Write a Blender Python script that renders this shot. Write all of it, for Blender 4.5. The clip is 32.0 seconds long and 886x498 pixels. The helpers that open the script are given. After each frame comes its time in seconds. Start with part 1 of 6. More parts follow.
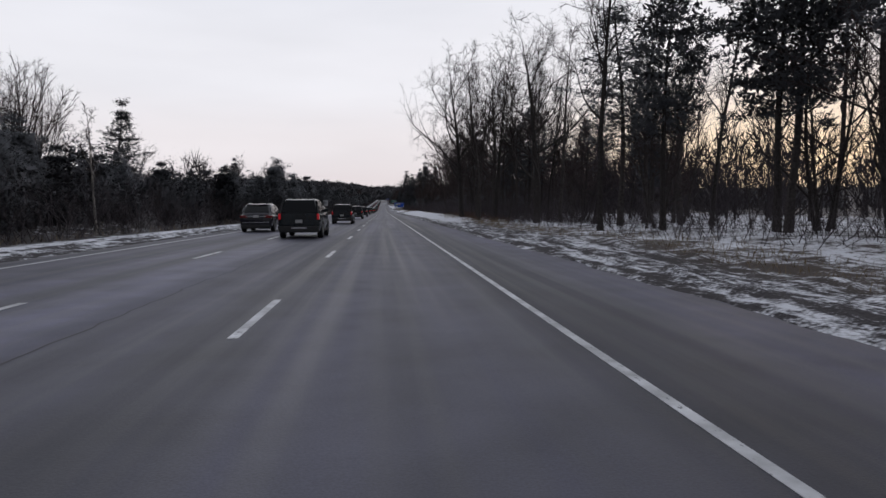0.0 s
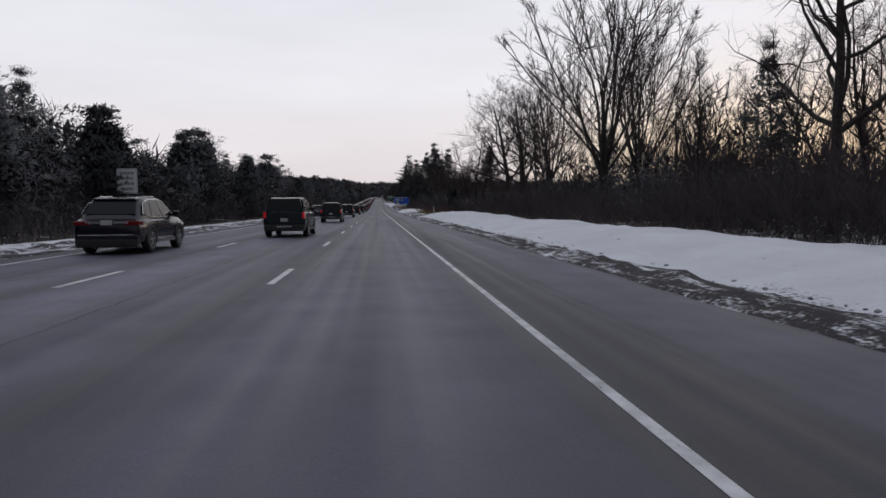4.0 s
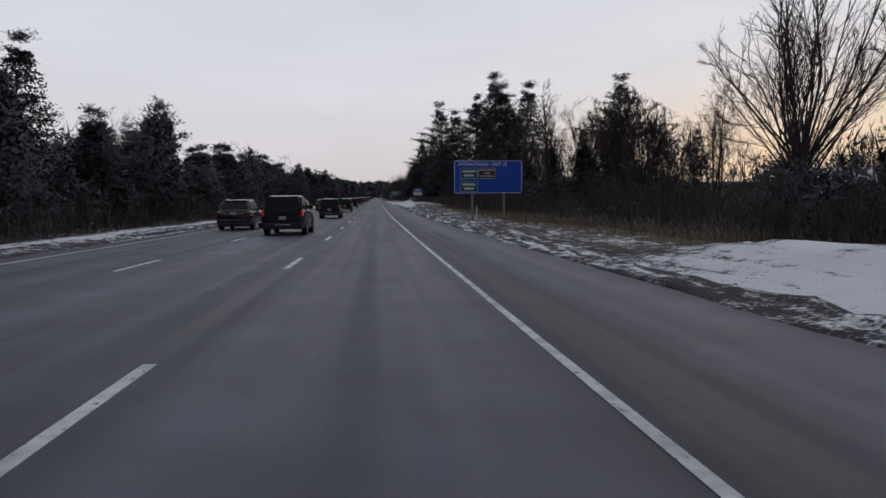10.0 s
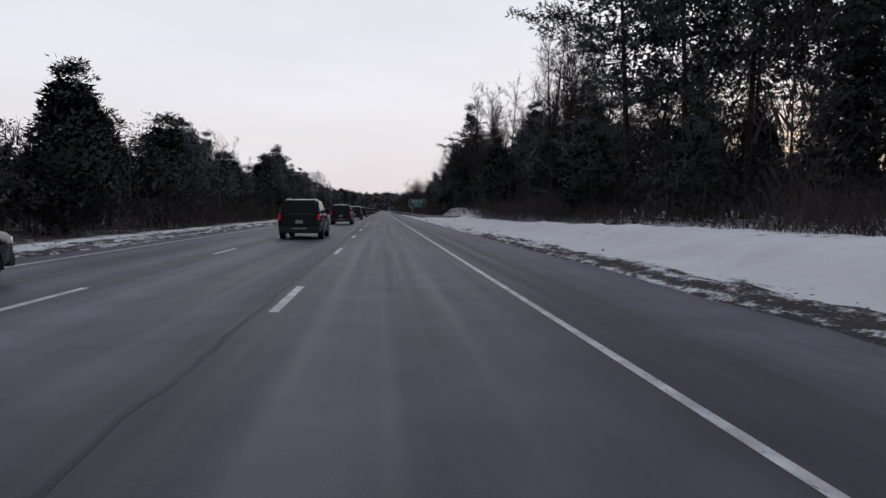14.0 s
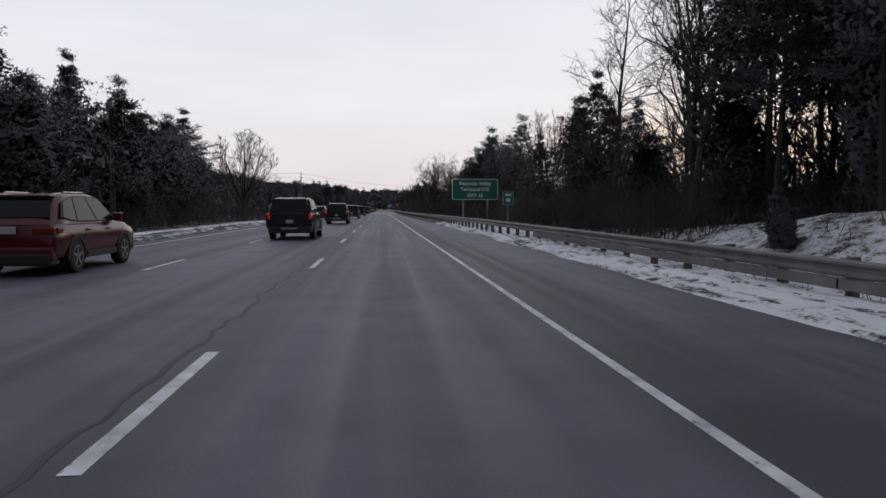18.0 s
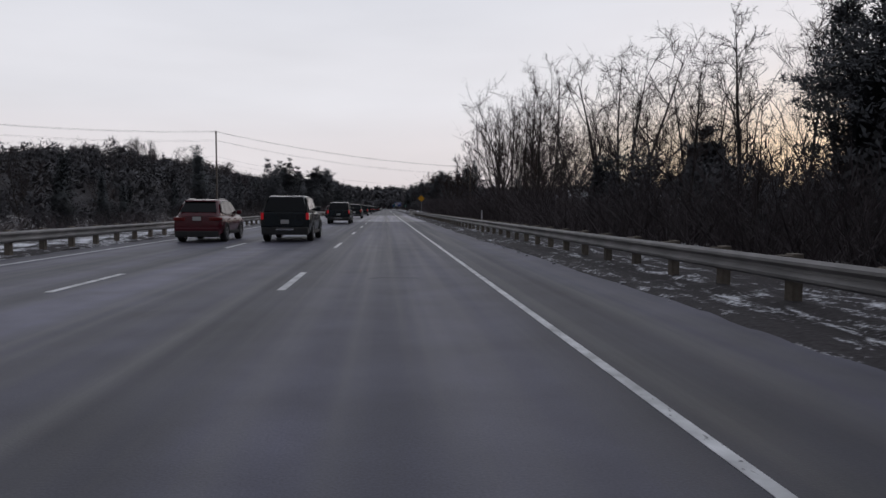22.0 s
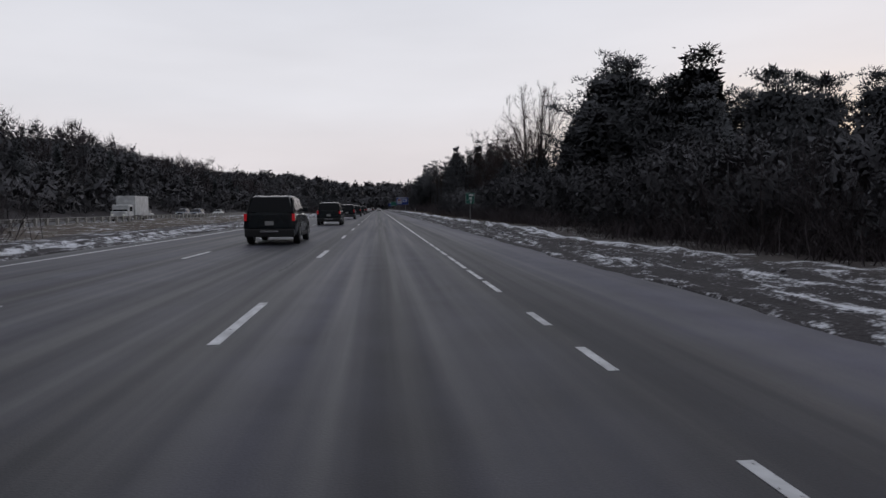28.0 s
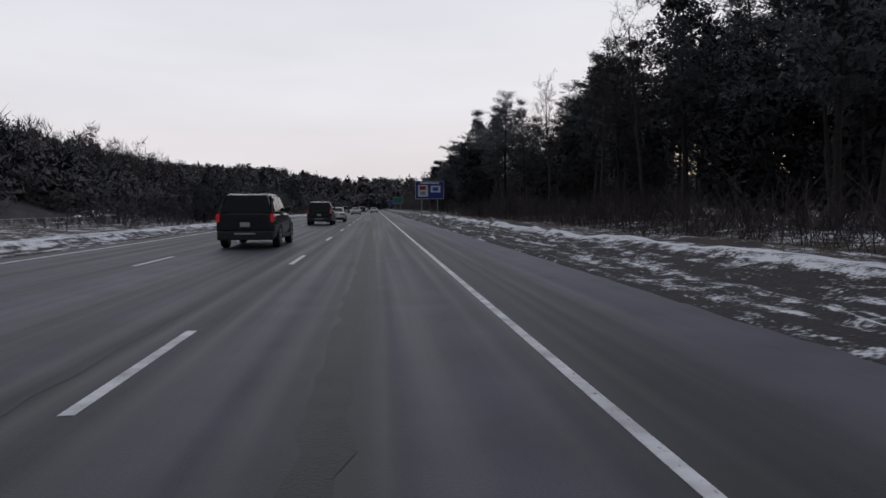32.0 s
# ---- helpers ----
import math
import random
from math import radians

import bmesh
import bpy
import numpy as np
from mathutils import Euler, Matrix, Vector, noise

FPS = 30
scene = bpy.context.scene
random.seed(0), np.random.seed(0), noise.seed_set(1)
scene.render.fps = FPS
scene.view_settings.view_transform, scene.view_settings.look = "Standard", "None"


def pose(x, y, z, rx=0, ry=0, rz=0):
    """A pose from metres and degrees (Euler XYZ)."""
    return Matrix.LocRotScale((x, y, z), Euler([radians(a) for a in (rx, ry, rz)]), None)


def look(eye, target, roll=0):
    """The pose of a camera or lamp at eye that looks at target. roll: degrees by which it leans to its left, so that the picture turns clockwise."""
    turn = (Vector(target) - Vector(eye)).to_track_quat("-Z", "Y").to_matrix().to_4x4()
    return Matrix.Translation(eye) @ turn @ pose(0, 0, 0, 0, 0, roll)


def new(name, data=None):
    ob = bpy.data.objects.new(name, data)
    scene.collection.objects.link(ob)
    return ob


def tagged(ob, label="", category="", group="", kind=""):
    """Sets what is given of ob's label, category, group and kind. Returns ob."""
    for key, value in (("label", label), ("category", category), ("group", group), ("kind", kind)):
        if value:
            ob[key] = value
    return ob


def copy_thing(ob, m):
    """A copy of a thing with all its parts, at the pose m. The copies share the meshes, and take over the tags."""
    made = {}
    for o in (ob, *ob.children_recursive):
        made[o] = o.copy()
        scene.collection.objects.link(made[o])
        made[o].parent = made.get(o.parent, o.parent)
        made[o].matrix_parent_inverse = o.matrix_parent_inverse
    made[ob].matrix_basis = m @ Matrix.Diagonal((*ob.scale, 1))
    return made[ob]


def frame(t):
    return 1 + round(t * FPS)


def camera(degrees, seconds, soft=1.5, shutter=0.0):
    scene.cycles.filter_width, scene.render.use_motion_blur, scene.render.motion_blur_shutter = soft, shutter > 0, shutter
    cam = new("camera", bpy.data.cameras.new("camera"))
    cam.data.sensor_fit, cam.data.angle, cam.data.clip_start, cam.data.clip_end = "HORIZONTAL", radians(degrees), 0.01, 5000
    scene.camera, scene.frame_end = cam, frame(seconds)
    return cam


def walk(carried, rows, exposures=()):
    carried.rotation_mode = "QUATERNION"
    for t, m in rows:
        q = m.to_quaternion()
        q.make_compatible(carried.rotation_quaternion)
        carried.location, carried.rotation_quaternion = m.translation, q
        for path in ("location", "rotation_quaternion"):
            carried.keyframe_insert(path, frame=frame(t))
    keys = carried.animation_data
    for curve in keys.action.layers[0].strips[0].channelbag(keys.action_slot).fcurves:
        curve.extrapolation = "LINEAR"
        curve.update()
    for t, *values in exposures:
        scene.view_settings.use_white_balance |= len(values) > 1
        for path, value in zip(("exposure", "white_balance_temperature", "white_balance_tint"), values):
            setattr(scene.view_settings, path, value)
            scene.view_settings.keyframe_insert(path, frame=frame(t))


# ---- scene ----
cam = camera(66.0, 32.0, soft=1.5)
# seconds, x, y, z, yaw, pitch, roll
PATH = [
    (0, -0.239, -0.23, 8.109, -5.02, -4.41, 0),
    (0.5, -0.212, 15.97, 7.802, -5.27, -4.46, 0.06),
    (1, -0.186, 32.15, 7.494, -5.32, -4.51, 0.06),
    (1.5, -0.116, 48.31, 7.187, -5.12, -4.56, 0.12),
    (2, -0.046, 64.46, 6.88, -5.12, -4.56, 0.18),
    (2.5, 0.02, 80.58, 6.574, -5.12, -4.51, 0.12),
    (3, 0.087, 96.68, 6.268, -5.32, -4.71, 0.12),
    (3.5, 0.095, 112.77, 5.962, -5.47, -4.66, 0.18),
    (5.5, 0.129, 176.95, 4.743, -5.25, -4.41, 0),
    (6, 0.137, 192.97, 4.439, -5.15, -4.41, -0.12),
    (6.5, 0.101, 208.98, 4.134, -5.25, -4.36, 0.06),
    (7, 0.065, 224.99, 3.83, -5.4, -4.46, 0.18),
    (7.5, 0.08, 240.99, 3.526, -5.45, -4.51, 0.24),
    (8, 0.095, 257, 3.222, -5.5, -4.61, 0.3),
    (8.5, 0.128, 273, 2.918, -5.56, -4.56, 0.24),
    (9, 0.16, 289, 2.618, -5.66, -4.52, 0.24),
    (9.5, 0.155, 305, 2.335, -5.71, -4.54, 0.42),
    (10, 0.151, 321.01, 2.08, -5.66, -4.42, 0.42),
    (10.5, 0.093, 337.02, 1.861, -5.5, -4.29, 0.12),
    (11, 0.035, 353.02, 1.682, -5.3, -4.08, -0.12),
    (11.5, -0.115, 369.03, 1.546, -5.1, -3.68, -0.3),
    (12, -0.263, 385.04, 1.451, -5.05, -3.33, -0.48),
    (12.5, -0.353, 401.05, 1.394, -5.15, -3.46, -0.72),
    (13, -0.444, 417.05, 1.367, -5.05, -3.17, -0.42),
    (13.5, -0.421, 433.05, 1.36, -5.05, -3.22, -0.3),
    (15.5, -0.329, 496.97, 1.36, -5.11, -3.27, 0),
    (16, -0.306, 512.92, 1.36, -5.01, -3.32, 0.06),
    (16.5, -0.278, 528.86, 1.36, -5.06, -3.32, -0.12),
    (17, -0.251, 544.78, 1.36, -5.16, -3.32, 0),
    (17.5, -0.245, 560.68, 1.36, -5.16, -3.27, 0),
    (18, -0.238, 576.56, 1.36, -5.21, -3.37, 0),
    (18.5, -0.207, 592.41, 1.36, -5.26, -3.32, 0.12),
    (19, -0.176, 608.25, 1.36, -5.21, -3.37, 0.06),
    (19.5, -0.167, 624.06, 1.36, -5.16, -3.32, -0.06),
    (20, -0.157, 639.85, 1.36, -5.11, -3.32, -0.18),
    (20.5, -0.121, 655.62, 1.36, -5.11, -3.47, 0.06),
    (21, -0.084, 671.37, 1.36, -5.01, -3.32, 0.06),
    (21.5, -0.095, 687.09, 1.36, -4.91, -3.37, -0.12),
    (22, -0.105, 702.79, 1.36, -4.81, -3.42, -0.12),
    (22.5, -0.088, 718.47, 1.36, -4.66, -3.37, -0.18),
    (23, -0.07, 734.13, 1.36, -4.66, -3.47, -0.24),
    (23.5, -0.028, 749.78, 1.36, -4.66, -3.47, -0.3),
    (24, 0.015, 765.41, 1.36, -4.61, -3.37, -0.36),
    (24.5, 0.061, 781.03, 1.36, -4.41, -3.47, -0.54),
    (26.5, -0.088, 843.41, 1.36, -5.3, -3.27, -0.3),
    (27, -0.125, 858.99, 1.36, -5.15, -3.47, -0.54),
    (27.5, -0.149, 874.57, 1.36, -5.3, -3.57, 0.12),
    (28, -0.174, 890.15, 1.36, -5.4, -3.42, 0.12),
    (28.5, -0.137, 905.73, 1.36, -5.3, -3.37, 0),
    (29, -0.099, 921.3, 1.36, -5.45, -3.42, 0.24),
    (29.5, -0.033, 936.87, 1.36, -5.5, -3.22, 0.3),
    (30, 0.034, 952.42, 1.36, -5.4, -3.37, 0.18),
    (30.5, 0.064, 967.96, 1.36, -5.5, -3.42, 0.12),
    (31, 0.092, 983.48, 1.36, -5.6, -3.37, 0.06),
    (31.5, 0.147, 998.96, 1.36, -5.65, -3.37, 0.18),
    (32, 0.203, 1014.39, 1.36, -5.7, -3.47, 0.18),
]
# seconds, stops, kelvin, tint
EXPOSURE = [(t, e, 6150 if 6 < t < 11 else 6260, 12.5) for t, e in ((0, 0.05), (4, 0.0), (7, -0.14), (8.5, -0.24), (10, -0.25), (12, -0.08), (14, 0.02), (19, 0.02), (21.5, -0.1), (24, 0.0), (27, -0.12), (32, -0.05))]
walk(cam, [(t, pose(x, y, z, 90 + p, r, yaw)) for t, x, y, z, yaw, p, r in PATH], EXPOSURE)

# ---- sky and light: thin high overcast at dusk, the sunset glow ahead to the right ----
SUN_AZ, SUN_EL = radians(35.0), radians(2.5)   # clockwise from +y, above the horizon
world = bpy.data.worlds.new("dusk_sky")
scene.world = world
world.use_nodes = True
wt = world.node_tree
wn, wl = wt.nodes, wt.links
bg = wn["Background"]
sky = wn.new("ShaderNodeTexSky")
sky.sky_type = "NISHITA"
sky.sun_disc = False
sky.sun_elevation, sky.sun_rotation = SUN_EL, SUN_AZ
sky.air_density, sky.dust_density, sky.ozone_density = 1.0, 2.5, 1.0
geo = wn.new("ShaderNodeTexCoord")
sep = wn.new("ShaderNodeSeparateXYZ")
wl.new(geo.outputs["Generated"], sep.inputs[0])
# overcast sheet: colour by elevation
elev = wn.new("ShaderNodeValToRGB")
elev.color_ramp.interpolation = "EASE"
el = elev.color_ramp.elements
el[0].position, el[0].color = 0.0, (0.84, 0.76, 0.74, 1)
el[1].position, el[1].color = 0.75, (0.78, 0.80, 0.86, 1)
for p, c in ((0.07, (0.90, 0.85, 0.84)), (0.16, (0.90, 0.89, 0.90)), (0.35, (0.86, 0.87, 0.90))):
    e = el.new(p)
    e.color = (*c, 1)
wl.new(sep.outputs["Z"], elev.inputs[0])
# glow round the set sun, low over the horizon
dotn = wn.new("ShaderNodeVectorMath")
dotn.operation = "DOT_PRODUCT"
dotn.inputs[1].default_value = (math.sin(SUN_AZ), math.cos(SUN_AZ), 0.0)
wl.new(geo.outputs["Generated"], dotn.inputs[0])
near = wn.new("ShaderNodeMapRange")
near.interpolation_type = "SMOOTHSTEP"
near.inputs[1].default_value, near.inputs[2].default_value = 0.89, 1.0
wl.new(dotn.outputs["Value"], near.inputs[0])
low = wn.new("ShaderNodeMapRange")
low.interpolation_type = "SMOOTHSTEP"
low.inputs[1].default_value, low.inputs[2].default_value = 0.20, 0.02
low.inputs[3].default_value, low.inputs[4].default_value = 0.0, 1.0
wl.new(sep.outputs["Z"], low.inputs[0])
both = wn.new("ShaderNodeMath")
both.operation = "MULTIPLY"
wl.new(near.outputs[0], both.inputs[0])
wl.new(low.outputs[0], both.inputs[1])
warm = wn.new("ShaderNodeMix")
warm.data_type = "RGBA"
wl.new(both.outputs[0], warm.inputs[0])
wl.new(elev.outputs[0], warm.inputs[6])
warm.inputs[7].default_value = (1.0, 0.82, 0.56, 1)
# faint cloud streaks
cmap = wn.new("ShaderNodeMapping")
cmap.inputs["Scale"].default_value = (1.5, 1.5, 7.0)
wl.new(geo.outputs["Generated"], cmap.inputs[0])
cloud = wn.new("ShaderNodeTexNoise")
cloud.inputs["Scale"].default_value, cloud.inputs["Detail"].default_value = 1.6, 4.0
wl.new(cmap.outputs[0], cloud.inputs["Vector"])
crange = wn.new("ShaderNodeMapRange")
crange.inputs[1].default_value, crange.inputs[2].default_value = 0.3, 0.7
crange.inputs[3].default_value, crange.inputs[4].default_value = 0.95, 1.05
wl.new(cloud.outputs[0], crange.inputs[0])
# the sky darkens away from the sunset
away = wn.new("ShaderNodeMapRange")
away.interpolation_type = "SMOOTHSTEP"
away.inputs[1].default_value, away.inputs[2].default_value = -0.75, 0.55
away.inputs[3].default_value, away.inputs[4].default_value = 0.30, 1.0
wl.new(dotn.outputs["Value"], away.inputs[0])
dusk = wn.new("ShaderNodeMath")
dusk.operation = "MULTIPLY"
wl.new(crange.outputs[0], dusk.inputs[0])
wl.new(away.outputs[0], dusk.inputs[1])
veil = wn.new("ShaderNodeVectorMath")
veil.operation = "SCALE"
wl.new(warm.outputs[2], veil.inputs[0])
wl.new(dusk.outputs[0], veil.inputs["Scale"])
skydim = wn.new("ShaderNodeVectorMath")
skydim.operation = "SCALE"
skydim.inputs["Scale"].default_value = 0.06
wl.new(sky.outputs[0], skydim.inputs[0])
addsky = wn.new("ShaderNodeMix")
addsky.data_type = "RGBA"
addsky.inputs[0].default_value = 0.90          # share of the sky hidden by the overcast sheet
wl.new(skydim.outputs[0], addsky.inputs[6])
wl.new(veil.outputs[0], addsky.inputs[7])
wl.new(addsky.outputs[2], bg.inputs["Color"])
bg.inputs["Strength"].default_value = 1.0

sun = new("sun", bpy.data.lights.new("sun", "SUN"))
sun.data.energy, sun.data.angle, sun.data.color = 0.25, radians(20), (1.0, 0.84, 0.68)
sun.matrix_world = look((0, 0, 60), (-math.sin(SUN_AZ) * 50, -math.cos(SUN_AZ) * 50, 60 - 50 * math.tan(radians(5))))

# ---- materials ----
def links(m):
    nt = m.node_tree
    return nt.nodes, nt.links, nt.nodes["Principled BSDF"]


def mat(name, c, rough=0.8, metal=0.0, vary=0.25, scale=2.0, bump=0.0, bscale=40.0, spread=0.0, spec=0.5):
    """A surface whose colour wanders at two scales and, by spread, from object to object."""
    m = bpy.data.materials.new(name)
    m.use_nodes = True
    n, l, b = links(m)
    b.inputs["Roughness"].default_value, b.inputs["Metallic"].default_value = rough, metal
    b.inputs["Specular IOR Level"].default_value = spec
    tc = n.new("ShaderNodeTexCoord")
    a = n.new("ShaderNodeTexNoise")
    a.inputs["Scale"].default_value, a.inputs["Detail"].default_value = scale, 8.0
    l.new(tc.outputs["Object"], a.inputs["Vector"])
    r = n.new("ShaderNodeMapRange")
    r.inputs[1].default_value, r.inputs[2].default_value = 0.25, 0.75
    r.inputs[3].default_value, r.inputs[4].default_value = 1 - vary, 1 + vary
    l.new(a.outputs[0], r.inputs[0])
    last = r.outputs[0]
    if spread:
        info = n.new("ShaderNodeObjectInfo")
        q = n.new("ShaderNodeMapRange")
        q.inputs[3].default_value, q.inputs[4].default_value = 1 - spread, 1 + spread
        l.new(info.outputs["Random"], q.inputs[0])
        mu = n.new("ShaderNodeMath")
        mu.operation = "MULTIPLY"
        l.new(last, mu.inputs[0])
        l.new(q.outputs[0], mu.inputs[1])
        last = mu.outputs[0]
    v = n.new("ShaderNodeVectorMath")
    v.operation = "SCALE"
    v.inputs[0].default_value = c
    l.new(last, v.inputs["Scale"])
    l.new(v.outputs[0], b.inputs["Base Color"])
    if bump:
        f = n.new("ShaderNodeTexNoise")
        f.inputs["Scale"].default_value, f.inputs["Detail"].default_value = bscale, 6.0
        l.new(tc.outputs["Object"], f.inputs["Vector"])
        k = n.new("ShaderNodeBump")
        k.inputs["Strength"].default_value, k.inputs["Distance"].default_value = bump, 0.02
        l.new(f.outputs[0], k.inputs["Height"])
        l.new(k.outputs[0], b.inputs["Normal"])
    return m


def ramp(n, stops, interp="LINEAR"):
    r = n.new("ShaderNodeValToRGB")
    r.color_ramp.interpolation = interp
    e = r.color_ramp.elements
    e[0].position, e[0].color = stops[0][0], (*[stops[0][1]] * 3, 1)
    e[1].position, e[1].color = stops[-1][0], (*[stops[-1][1]] * 3, 1)
    for p, c in stops[1:-1]:
        e.new(p).color = (c, c, c, 1)
    return r


def noise_node(n, l, vec, scale, detail=6.0, stretch=(1, 1, 1)):
    mp = n.new("ShaderNodeMapping")
    mp.inputs["Scale"].default_value = stretch
    l.new(vec, mp.inputs[0])
    t = n.new("ShaderNodeTexNoise")
    t.inputs["Scale"].default_value, t.inputs["Detail"].default_value = scale, detail
    l.new(mp.outputs[0], t.inputs["Vector"])
    return t.outputs[0]


def maths(n, l, op, a, b):
    k = n.new("ShaderNodeMath")
    k.operation = op
    for i, s in enumerate((a, b)):
        if isinstance(s, (int, float)):
            k.inputs[i].default_value = s
        else:
            l.new(s, k.inputs[i])
    return k.outputs[0]


def pavement(name, tint, level, stops, rough=0.60):
    """Worn, salted asphalt: bands along the lanes (stops: metres across, factor), streaks, patches, grit."""
    m = bpy.data.materials.new(name)
    m.use_nodes = True
    n, l, b = links(m)
    tc = n.new("ShaderNodeTexCoord")
    pos = tc.outputs["Object"]
    sp = n.new("ShaderNodeSeparateXYZ")
    l.new(pos, sp.inputs[0])
    wob = noise_node(n, l, pos, 0.5, 3, (0.3, 0.05, 1))
    across = maths(n, l, "ADD", sp.outputs["X"], maths(n, l, "MULTIPLY", maths(n, l, "SUBTRACT", wob, 0.5), 0.5))
    u = maths(n, l, "DIVIDE", maths(n, l, "ADD", across, 11.0), 17.0)
    band = ramp(n, [((x + 11) / 17, f * 0.5) for x, f in stops], "EASE")
    l.new(u, band.inputs[0])
    streak = noise_node(n, l, pos, 1.0, 5, (3.2, 0.035, 1))
    patch = noise_node(n, l, pos, 1.0, 4, (0.35, 0.06, 1))
    blotch = noise_node(n, l, pos, 0.9, 8)
    grit = noise_node(n, l, pos, 55, 3)
    total = maths(n, l, "MULTIPLY", band.outputs[0], 2.0 * level)
    for src, lo, hi in ((streak, 0.74, 1.26), (patch, 0.72, 1.28), (blotch, 0.74, 1.26), (grit, 0.82, 1.18)):
        r = n.new("ShaderNodeMapRange")
        r.inputs[1].default_value, r.inputs[2].default_value = 0.28, 0.72
        r.inputs[3].default_value, r.inputs[4].default_value = lo, hi
        l.new(src, r.inputs[0])
        total = maths(n, l, "MULTIPLY", total, r.outputs[0])
    v = n.new("ShaderNodeVectorMath")
    v.operation = "SCALE"
    v.inputs[0].default_value = tint
    l.new(total, v.inputs["Scale"])
    l.new(v.outputs[0], b.inputs["Base Color"])
    rr = n.new("ShaderNodeMapRange")
    rr.inputs[1].default_value, rr.inputs[2].default_value = 0.3, 0.7
    rr.inputs[3].default_value, rr.inputs[4].default_value = rough - 0.1, rough + 0.12
    l.new(streak, rr.inputs[0])
    l.new(rr.outputs[0], b.inputs["Roughness"])
    b.inputs["Specular IOR Level"].default_value = 0.42
    k = n.new("ShaderNodeBump")
    k.inputs["Strength"].default_value, k.inputs["Distance"].default_value = 0.35, 0.006
    l.new(grit, k.inputs["Height"])
    l.new(k.outputs[0], b.inputs["Normal"])
    return m


LANES = [(-10.8, 0.7), (-9.6, 0.8), (-9.0, 0.95), (-8.3, 1.15), (-7.3, 0.85), (-6.3, 1.18), (-5.6, 0.74),
         (-5.0, 1.22), (-4.4, 1.34), (-3.8, 0.98), (-3.3, 0.84), (-2.8, 1.02), (-2.1, 0.72), (-1.6, 0.8), (-1.1, 1.06), (-0.6, 0.98),
         (0.0, 0.86), (0.5, 1.06), (1.2, 0.98), (1.9, 0.66), (2.7, 0.70), (3.4, 1.04), (4.3, 1.16), (5.0, 0.85)]
LANES = [(x, 1 + (f - 1) * 1.6) for x, f in LANES]
asphalt = pavement("worn_asphalt", (0.93, 0.93, 1.30), 0.069, LANES)
asphalt_old = pavement("old_dark_asphalt", (0.93, 0.93, 1.30), 0.038,
                       [(x, f * (1.35 if x > 3 else 0.85 if x < -2 else 1.0) if abs(x) > 0.9 else (0.42 if abs(x) < 0.35 else 0.95)) for x, f in LANES])
deck = pavement("pale_salted_deck", (0.95, 0.93, 1.24), 0.080,
                [(x, f * (1.9 if x > 3 else 0.6 if -0.2 < x < 0.3 else 1.55 if -1.7 < x < 1.6 else 1.1)) for x, f in LANES], rough=0.46)
bridge_top = pavement("bridge_asphalt", (0.93, 0.93, 1.28), 0.036, [(x, f * (2.6 if x > 2.8 else 1.15 if -0.2 < x < 1.6 else 0.75)) for x, f in LANES])


